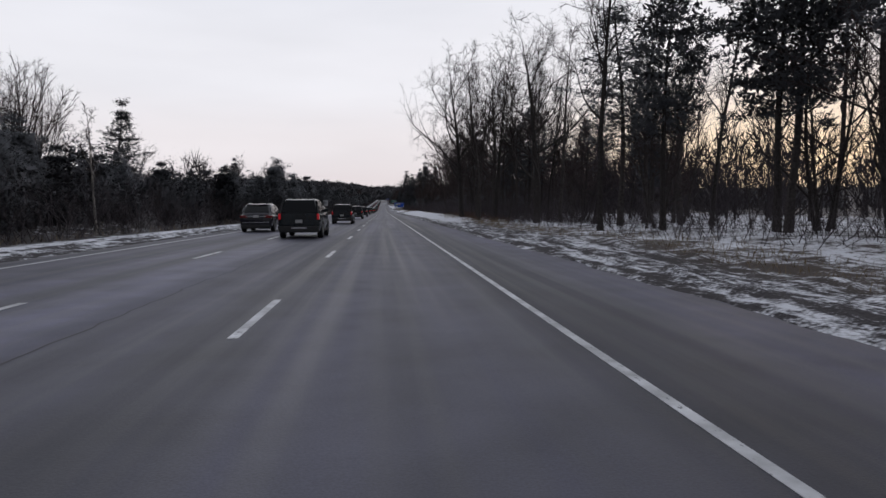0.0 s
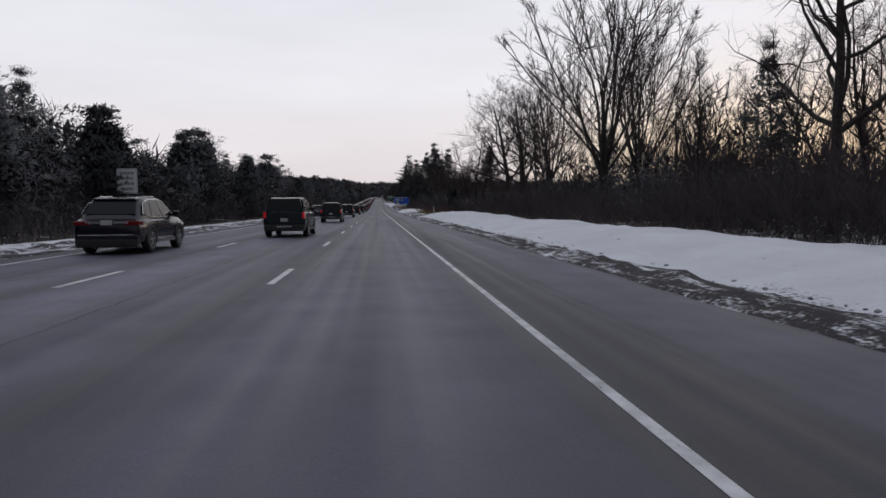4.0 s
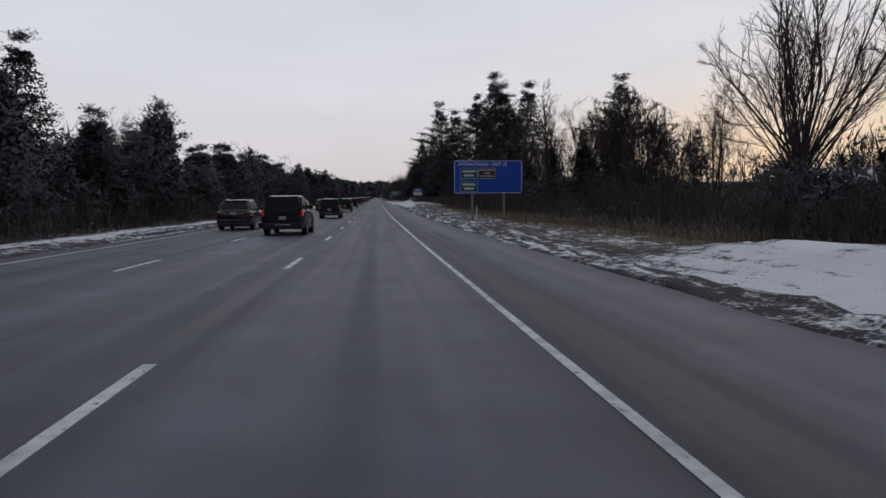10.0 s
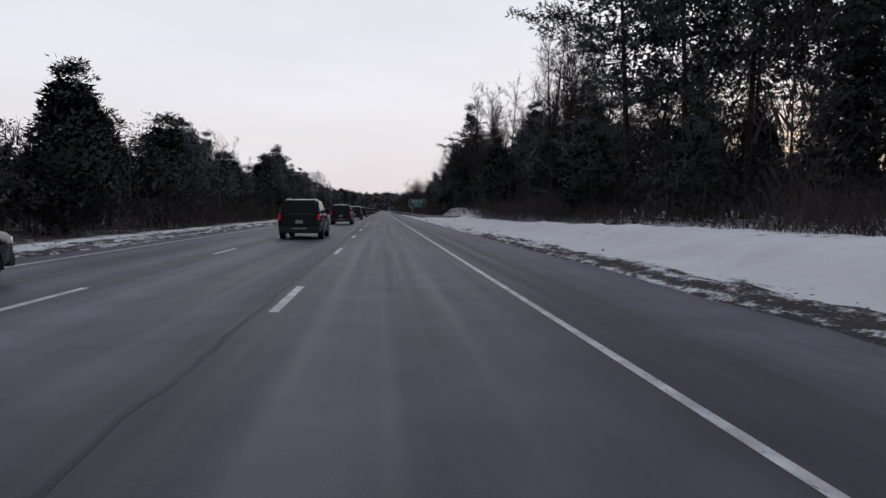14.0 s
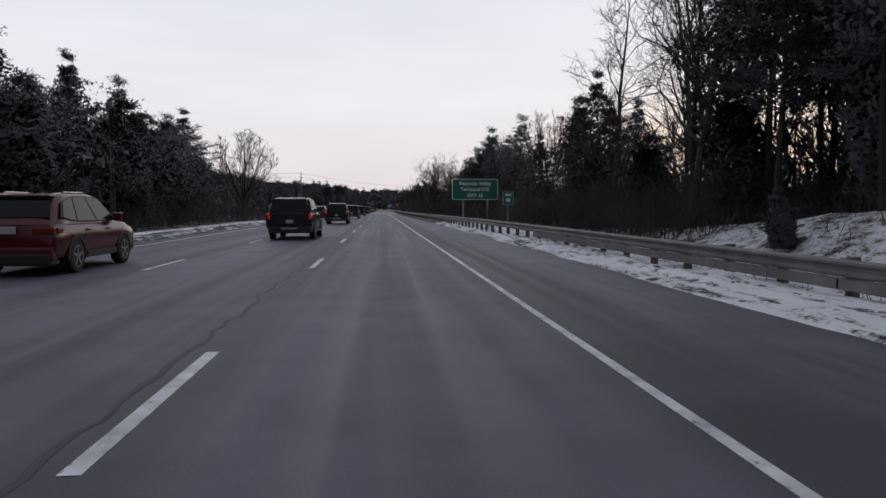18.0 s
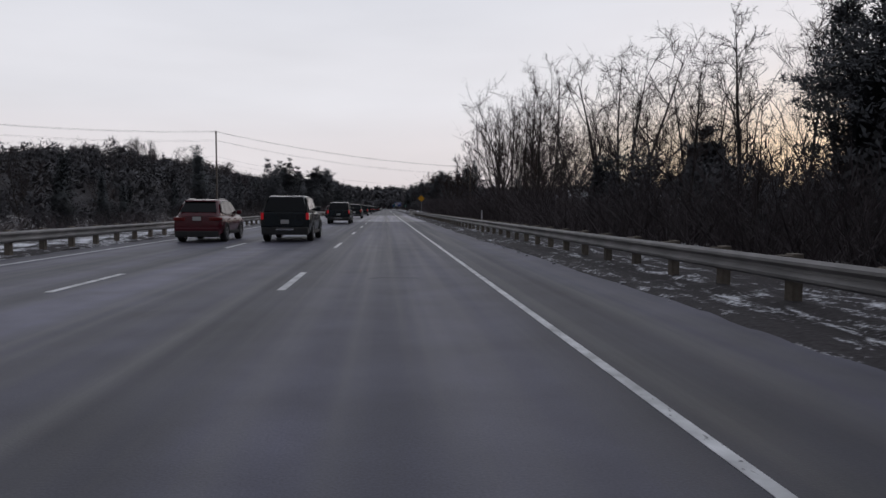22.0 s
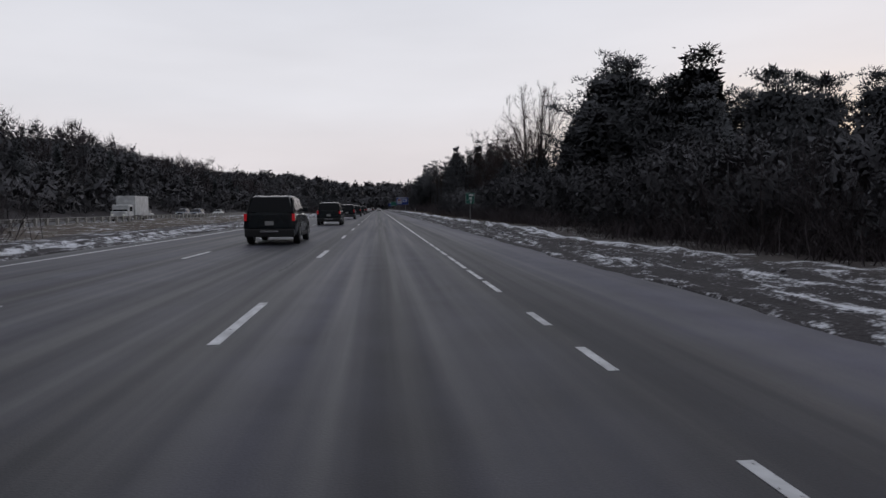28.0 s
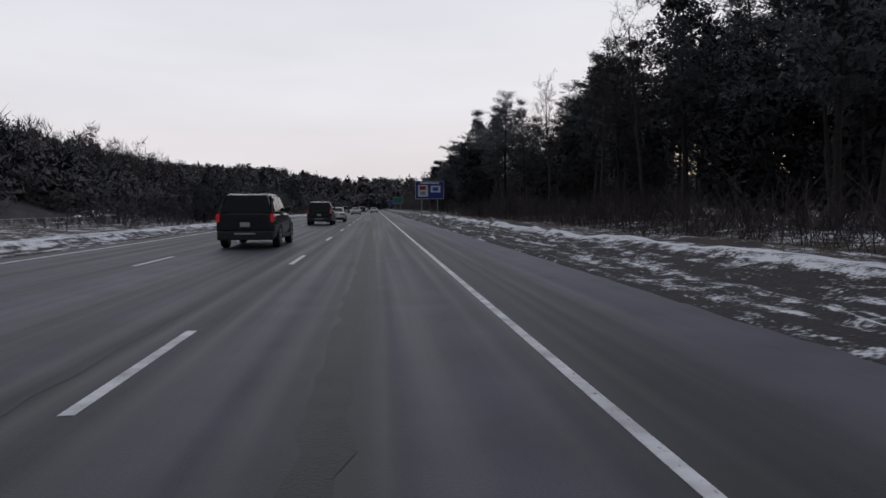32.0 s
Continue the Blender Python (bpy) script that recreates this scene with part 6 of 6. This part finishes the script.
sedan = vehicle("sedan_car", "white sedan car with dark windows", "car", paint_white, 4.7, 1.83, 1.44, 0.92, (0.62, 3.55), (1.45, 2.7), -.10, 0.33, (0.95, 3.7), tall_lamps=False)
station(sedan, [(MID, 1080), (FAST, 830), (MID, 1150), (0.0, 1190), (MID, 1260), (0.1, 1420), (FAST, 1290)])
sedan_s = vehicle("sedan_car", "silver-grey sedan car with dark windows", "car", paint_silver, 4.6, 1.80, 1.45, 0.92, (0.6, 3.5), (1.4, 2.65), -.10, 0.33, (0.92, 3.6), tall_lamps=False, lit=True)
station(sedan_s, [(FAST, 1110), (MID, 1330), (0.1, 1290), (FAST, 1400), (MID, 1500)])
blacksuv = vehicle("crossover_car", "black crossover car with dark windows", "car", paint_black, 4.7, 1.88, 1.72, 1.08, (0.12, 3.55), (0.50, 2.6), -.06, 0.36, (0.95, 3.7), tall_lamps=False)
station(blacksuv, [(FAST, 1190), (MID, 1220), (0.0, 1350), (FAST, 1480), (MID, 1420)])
# opposite carriageway, facing the other way
opp_a = vehicle("sedan_car", "pale sedan car on the opposite carriageway", "car", paint_silver, 4.6, 1.80, 1.45, 0.92, (0.6, 3.5), (1.4, 2.65), -.10, 0.33, (0.92, 3.6), tall_lamps=False, group="opposite traffic")
station(opp_a, [(-38.2, 1008), (-33, 1075), (-38.2, 1118), (-33, 1170), (-33, 1230)], True)
opp_b = vehicle("crossover_car", "dark blue crossover car on the opposite carriageway", "car", paint_blue, 4.6, 1.85, 1.68, 1.04, (0.12, 3.55), (0.48, 2.6), -.06, 0.36, (0.92, 3.58), tall_lamps=False, group="opposite traffic")
station(opp_b, [(-33, 1020), (-38.2, 1030), (-38.2, 1150), (-38.2, 1205), (-38.2, 1300)], True)
opp_c = vehicle("sedan_car", "white sedan car on the opposite carriageway", "car", paint_white, 4.7, 1.83, 1.44, 0.92, (0.62, 3.55), (1.45, 2.7), -.10, 0.33, (0.95, 3.7), tall_lamps=False, group="opposite traffic")
station(opp_c, [(-38.2, 1060), (-33, 1100), (-38.2, 1250), (-33, 1350)], True)


def box_truck(x, y):
    t = thing("box_truck", "white box truck on the opposite carriageway", "truck", "opposite traffic", pose(x, y, -0.30, 0, 0, 180))
    part("cargo_box", box(-1.2, 1.2, 0, 5.2, .85, 3.35, .04), paint_white, t)
    part("cab", box(-1.05, 1.05, 5.3, 7.1, .55, 2.2, .16), paint_white, t)
    part("hood", box(-.95, .95, 7.0, 7.9, .5, 1.35, .14), paint_white, t)
    part("windscreen", panel([(-.9, 7.12, 1.35), (.9, 7.12, 1.35), (.85, 7.0, 2.05), (-.85, 7.0, 2.05)][::-1], (0, .02, 0)), glass_dark, t)
    part("chassis", box(-.5, .5, .1, 7.4, .5, .84, .02), trim_black, t)
    for sx in (1, -1):
        part("headlight", box(*sorted((sx * .55, sx * .85)), 7.86, 7.94, .8, 1.02, .02), head_mat, t)
        part("side_window", box(*sorted((sx * 1.04, sx * 1.06)), 5.8, 6.8, 1.35, 1.95, .006), glass_dark, t)
        for ax in (1.4, 6.6):
            w = part("wheel", wheel_tyre[0.39], tyre_mat, t, m=pose(sx * .98, ax, .39))
            part("rim", wheel_rim[0.39], rim_mat, w)


box_truck(-33, 988)


# ---- signs ----
def text_mesh(text, size, material, align="CENTER", bold=0.012):
    c = bpy.data.curves.new("legend", "FONT")
    c.body, c.size, c.align_x, c.align_y, c.extrude, c.offset = text, size, align, "CENTER", 0.002, bold * size
    c.resolution_u = 3
    tmp = new("legend_source", c)
    dg = bpy.context.evaluated_depsgraph_get()
    dg.update()
    me = bpy.data.meshes.new_from_object(tmp.evaluated_get(dg))
    bpy.data.objects.remove(tmp)
    me.materials.clear()
    me.materials.append(material)
    return me


def plate(w, h, r, y0, y1, n=5):
    """A board with rounded corners in the x-z plane, from y0 to y1, centred."""
    ring = []
    for cx, cz, a0 in ((w / 2 - r, h / 2 - r, 0), (-w / 2 + r, h / 2 - r, 90), (-w / 2 + r, -h / 2 + r, 180), (w / 2 - r, -h / 2 + r, 270)):
        for i in range(n + 1):
            a = radians(a0 + 90 * i / n)
            ring.append((cx + r * math.cos(a), cz + r * math.sin(a)))
    return loft([[Vector((x, y0, z)) for x, z in ring], [Vector((x, y1, z)) for x, z in ring]])


def border(w, h, r, t, y0, y1, n=5):
    rings = []
    for ins, y in ((0, y0), (t, y0), (t, y1), (0, y1), (0, y0)):
        ring = []
        rr = max(r - ins, 0.01)
        for cx, cz, a0 in ((w / 2 - r, h / 2 - r, 0), (-w / 2 + r, h / 2 - r, 90), (-w / 2 + r, -h / 2 + r, 180), (w / 2 - r, -h / 2 + r, 270)):
            for i in range(n + 1):
                a = radians(a0 + 90 * i / n)
                ring.append(Vector((cx + rr * math.cos(a), y, cz + rr * math.sin(a))))
        rings.append(ring)
    return loft(rings, False)


def face_text(parent, text, size, x, z, y=-0.035, material=None, align="CENTER"):
    return part("legend", text_mesh(text, size, material or legend, align), legend, parent, m=pose(x, y, z, 90, 0, 0))


def bars(parent, x0, x1, z, h, n, material, y=-0.036, name="legend_bar"):
    """A line of unreadable writing as plain bars."""
    w = (x1 - x0) / n
    for i in range(n):
        part(name, box(x0 + i * w + w * .08, x0 + (i + 1) * w - w * .12, y, y + .006, z - h / 2, z + h / 2), material, parent)


def sign(name, label, x, y, z_mid, w, h, face, posts, r=0.12, rim=0.035, rim_mat_=None, turn=0.0, post_r=0.06, category="road sign", square=False):
    """A board at the height of its middle over the road, on steel posts down to the ground; it faces -y."""
    base = road_z(y)
    s = thing(name, label, category, m=pose(x, y, base, 0, 0, turn))
    board = part("board", plate(w, h, r, -0.012, 0.012), alu, s, m=pose(0, 0, z_mid))
    part("face", plate(w - 0.01, h - 0.01, r, -0.024, -0.013), face, board)
    part("border", border(w - 0.06, h - 0.06, max(r - .03, .02), rim, -0.030, -0.0245), rim_mat_ or legend, board)
    for px in posts:
        g = ground_height(x + px, y) - base - 0.4
        if square:
            part("post", box(px - post_r, px + post_r, 0.013, 0.013 + post_r * 1.6, g, z_mid + h / 2 - .1, .004), steel, s)
        else:
            part("post", rod((px, 0.013 + post_r, g), (px, 0.013 + post_r, z_mid + h / 2 - 0.1), post_r, sides=10), steel, s)
    return s, board


s, b = sign("attractions_sign", "large blue attractions sign with green and brown panels on two posts", 8.55, 371.5, 3.32, 5.15, 2.45, sign_blue, (-1.2, 1.2), r=0.18, rim=0.035, post_r=0.09)
face_text(b, "ATTRACTIONS - EXIT 32", 0.335, -0.42, 0.93)
for cx, cz, mt in ((-1.45, 0.27, sign_green), (-0.10, 0.27, sign_brown), (-1.45, -0.70, sign_green)):
    pn = part("panel", plate(1.30, 0.80, 0.03, -0.040, -0.025), mt, b, m=pose(cx, 0, cz))
    part("border", border(1.28, 0.78, 0.03, 0.025, -0.046, -0.041), legend, pn)
    if mt is sign_brown:
        for k, line in enumerate(("GREAT BROOK", "FARM", "STATE PARK")):
            part("legend", text_mesh(line, 0.19, legend), legend, pn, m=pose(0, -0.044, 0.22 - 0.22 * k, 90))
    else:
        for k in (0, 1):
            bars(pn, -.5 + .14 * k, .5 - .14 * k, 0.15 - 0.30 * k, 0.16, 7 - 2 * k, legend, -0.046)

s, b = sign("services_sign", "blue and white service sign on two thin posts in the snow", 8.6, 457, 2.98, 1.7, 1.25, sign_white, (-0.45, 0.45), r=0.05, rim=0.02, post_r=0.035)
part("panel", plate(1.62, 0.62, 0.02, -0.040, -0.0315), sign_blue_dark, b, m=pose(0, 0, 0.27))
bars(b, -.6, .6, 0.40, 0.12, 9, legend, -0.047)
bars(b, -.5, .5, 0.18, 0.12, 7, legend, -0.047)
bars(b, -.6, .6, -0.30, 0.10, 8, sign_grey, -0.030)

s, b = sign("guide_sign", "large green guide sign with white letters behind the guardrail", 9.95, 650, 3.46, 5.05, 2.28, sign_green, (-1.3, 1.35), r=0.2, rim=0.045, post_r=0.09, square=True)
face_text(b, "Nashoba Valley", 0.56, 0, 0.62)
face_text(b, "Technical H.S.", 0.56, 0, 0.0)
face_text(b, "EXIT 32", 0.50, 0, -0.66)

s, b = sign("mile_sign", "small green distance sign on a single post in the snow", 6.75, 291.5, 1.95, 0.60, 0.82, sign_green, (0,), r=0.04, rim=0.015, post_r=0.035)
bars(b, -.17, .17, 0.22, 0.11, 4, legend)
bars(b, -.10, .10, -0.02, 0.14, 2, legend)
bars(b, -.14, .14, -0.25, 0.10, 3, legend)
s, b = sign("mile_sign", "small weathered green mile sign on a steel post by the slush", 6.8, 942, 2.12, 0.70, 0.84, sign_green, (0.02,), r=0.03, rim=0.0125, post_r=0.035)
bars(b, -.10, .26, 0.24, 0.13, 3, legend)
bars(b, -.06, .16, 0.0, 0.18, 2, legend)
part("divider", box(-.33, .33, -.036, -.030, -.145, -.125), legend, b)
bars(b, .0, .12, -0.27, 0.14, 1, legend)
s, b = sign("mile_sign", "small green exit sign on a post just behind the guardrail", 6.8, 614, 1.95, 0.64, 0.76, sign_green, (0,), r=0.04, rim=0.015, post_r=0.03)
bars(b, -.17, .17, 0.18, 0.12, 4, legend)
bars(b, -.12, .12, -0.1, 0.2, 2, legend)
s, b = sign("regulatory_sign", "white regulatory sign on a post in the median", -14.3, 170, 2.97, 1.15, 1.45, sign_white, (0,), r=0.06, rim=0.02, rim_mat_=sign_grey, post_r=0.05)
for k in range(4):
    bars(b, -.42 + .06 * (k % 2), .42 - .06 * (k % 2), 0.45 - 0.30 * k, 0.15, 4 + k % 2, sign_grey)
s, b = sign("logo_sign", "blue services sign with two white logo panels by the snowy shoulder", 7.15, 1101, 3.6, 3.7, 2.3, sign_blue_dark, (-1.0, 1.0), r=0.1, rim=0.035, post_r=0.07)
bars(b, -1.2, 1.2, 0.88, 0.20, 14, legend)
pn = part("panel", plate(1.25, 1.45, 0.03, -0.040, -0.025), sign_white, b, m=pose(-0.85, 0, -0.10))
bars(pn, -.5, .5, 0.35, 0.45, 1, sign_red, -.046, "logo_shape")
bars(pn, -.4, .4, -0.30, 0.4, 1, sign_grey, -.046, "logo_shape")
pn = part("panel", plate(1.25, 0.85, 0.03, -0.040, -0.025), sign_white, b, m=pose(0.75, 0, 0.12))
bars(pn, -.45, .45, 0.0, 0.45, 1, sign_blue, -.046, "logo_shape")
for yy, xx, ww in ((1230, 7.4, 3.0), (1330, 7.6, 2.6)):
    sign("guide_sign", "distant green guide sign above the shoulder" if yy < 1300 else "distant blue road sign above the shoulder", xx, yy, 3.6, ww, 2.0, sign_green if yy < 1300 else sign_blue_dark, (-.8, .8), post_r=.07)

# yellow diamond by the overpass
d = thing("warning_sign", "plain yellow diamond warning sign on a steel post", "road sign", m=pose(5.45, 809, 0))
bd = part("board", plate(0.78, 0.78, 0.06, -0.01, 0.01), alu, d, m=pose(0, 0, 2.85) @ Matrix.Rotation(radians(45), 4, "Y"))
part("face", plate(0.77, 0.77, 0.06, -0.018, -0.011), sign_yellow, bd)
part("border", border(0.72, 0.72, 0.05, 0.014, -0.022, -0.0185), trim_black, bd)
part("post", rod((0, 0.045, ground_height(5.45, 809) - 0.4), (0, 0.045, 3.2), 0.03), steel, d)

# red marker on a post in the brush
k = thing("marker_post", "small red marker plate on a thin post in the brush", "marker post", m=pose(14.2, 630, ground_height(14.2, 630)))
part("post", rod((0, 0.03, -.3), (0, 0.03, 2.3), 0.03), steel, k)
part("plate", box(-.17, .17, -.01, .01, 1.75, 2.25, .01), sign_red, k)


def delineator(x, y, h=1.15):
    g = ground_height(x, y)
    t = thing("delineator_post", "slim pale delineator post standing in the roadside snow", "delineator post", "delineator posts", pose(x, y, g))
    part("post", box(-.045, .045, -.012, .012, -.3, h, .008), sign_white, t)
    part("reflector", box(-.04, .04, -.018, -.012, h - .16, h - .04, .003), sign_grey, t)
    return t


for x, y in ((6.85, 211), (6.55, 364), (6.6, 515), (6.3, 748), (7.9, 264), (-11.8, 588), (6.8, 1020)):
    delineator(x, y)

# bare steel posts without boards beside the overpass approach
for x, y, h in ((11.5, 716, 2.6), (9.3, 822, 2.2)):
    t = thing("steel_post", "bare thin steel post in the brush", "post", m=pose(x, y, ground_height(x, y)))
    part("shaft", rod((0, 0, -.4), (0, 0, h), 0.045), steel, t)
    part("cap", rod((0, 0, h), (0, 0, h + .03), 0.055), steel, t)


# ---- power line across the road ----
def utility_pole(x, y, h, turn):
    g = ground_height(x, y)
    t = thing("utility_pole", "weathered wooden utility pole with two crossarms", "utility pole", "utility poles", pose(x, y, g, 0, 0, turn))
    part("shaft", rod((0, 0, -1), (0, 0, h), 0.17, 0.11, 12), pole_wood, t)
    for z, w in ((h - .35, 1.25), (h - 1.75, 1.15)):
        arm = part("crossarm", box(-.06, .06, -w, w, z - .06, z + .06, .01), pole_wood, t)
        for yy in (-w + .1, -.45, .45, w - .1):
            part("insulator", rod((0, yy, z + .06), (0, yy, z + .20), .04, .03), concrete, arm)
        for sg in (1, -1):
            part("brace", rod((.07, sg * w * .6, z - .05), (.07, 0, z - .65), .015, sides=5), steel, t)
    return t, g


POLES = [(-75, 803, 14.5), (-27.7, 818, 14.6), (16.3, 835, 11.8), (58, 850, 11.8)]
tops = []
for x, y, h in POLES:
    ob, g = utility_pole(x, y, h, 18)
    tops.append((x, y, g + h))


def wire(p, q, sag, r=0.011, n=14):
    pts = []
    for i in range(n + 1):
        u = i / n
        v = Vector(p).lerp(Vector(q), u)
        v.z -= sag * 4 * u * (1 - u)
        pts.append(v)
    rings = [[v + Vector((0, r * math.cos(a), r * math.sin(a))) for a in (0, 2.094, 4.189)] for v in pts]
    vv, ff = loft(rings)
    tagged(new("power_wire", link_mesh("power_wire", vv, ff, wire_mat)), "thin dark overhead wire between the utility poles", "wire", "overhead wires")


for (xa, ya, za), (xb, yb, zb) in zip(tops, tops[1:]):
    for off, dz, sag in ((-1.1, -.15, 1.0), (-.45, -.15, 1.05), (1.1, -.15, 1.0), (-1.0, -1.55, 1.1), (0.9, -1.55, 1.15), (0.0, -4.2, 1.3), (0.15, -4.9, 1.4)):
        wire((xa, ya + off, za + dz), (xb, yb + off, zb + dz), sag)


# ---- houses beyond the woods ----
def house(x, y, w, dd, h, turn, label):
    g = ground_height(x, y)
    t = thing("house", label, "house", "houses", pose(x, y, g, 0, 0, turn))
    wall = part("wall", box(-w / 2, w / 2, -dd / 2, dd / 2, -1.0, h), siding, t)
    e, up = 0.35, dd * 0.32
    for sg in (1, -1):
        pts = [(-w / 2 - e, sg * (dd / 2 + e), h - 0.15), (w / 2 + e, sg * (dd / 2 + e), h - 0.15), (w / 2 + e, 0, h + up), (-w / 2 - e, 0, h + up)]
        part("roof", panel(pts if sg < 0 else pts[::-1], (0, 0, .22)), snow_roof, t, "snow-covered roof slope")
    for sg in (1, -1):
        part("gable", ([Vector((sg * w / 2, -dd / 2, h)), Vector((sg * w / 2, dd / 2, h)), Vector((sg * w / 2, 0, h + up)), Vector((sg * (w / 2 - .2), -dd / 2, h)),
                        Vector((sg * (w / 2 - .2), dd / 2, h)), Vector((sg * (w / 2 - .2), 0, h + up))],
                       [(0, 1, 2), (5, 4, 3), (0, 3, 4, 1), (1, 4, 5, 2), (2, 5, 3, 0)]), siding, t)
    part("chimney", box(w * .2, w * .2 + .7, -.35, .35, h, h + up + .9, .02), concrete, t)
    for i in range(int(w / 2.4)):
        xx = -w / 2 + 1.2 + i * 2.4
        win = part("window", box(xx - .5, xx + .5, -dd / 2 - .05, -dd / 2 + .02, 1.0, 2.3, .01), sign_white, t)
        part("pane", box(xx - .42, xx + .42, -dd / 2 - .06, -dd / 2 - .052, 1.08, 2.22), glass_dark, win)


house(92, 372, 16, 9, 3.6, 25, "low pale house with a snow-covered roof beyond the field")
house(108, 398, 11, 8, 3.2, 10, "small pale house with a snow-covered roof behind bare trees")
house(62, 408, 9, 7, 3.0, -15, "small pale house with a snowy roof among bare trees")
house(46, 805, 12, 8, 3.4, 20, "pale house with a snowy roof behind roadside trees")
house(56, 760, 10, 8, 3.2, -10, "small pale house with a snowy roof in the brush")
house(52, 880, 12, 8, 3.4, 15, "pale house with a snowy roof behind pines")
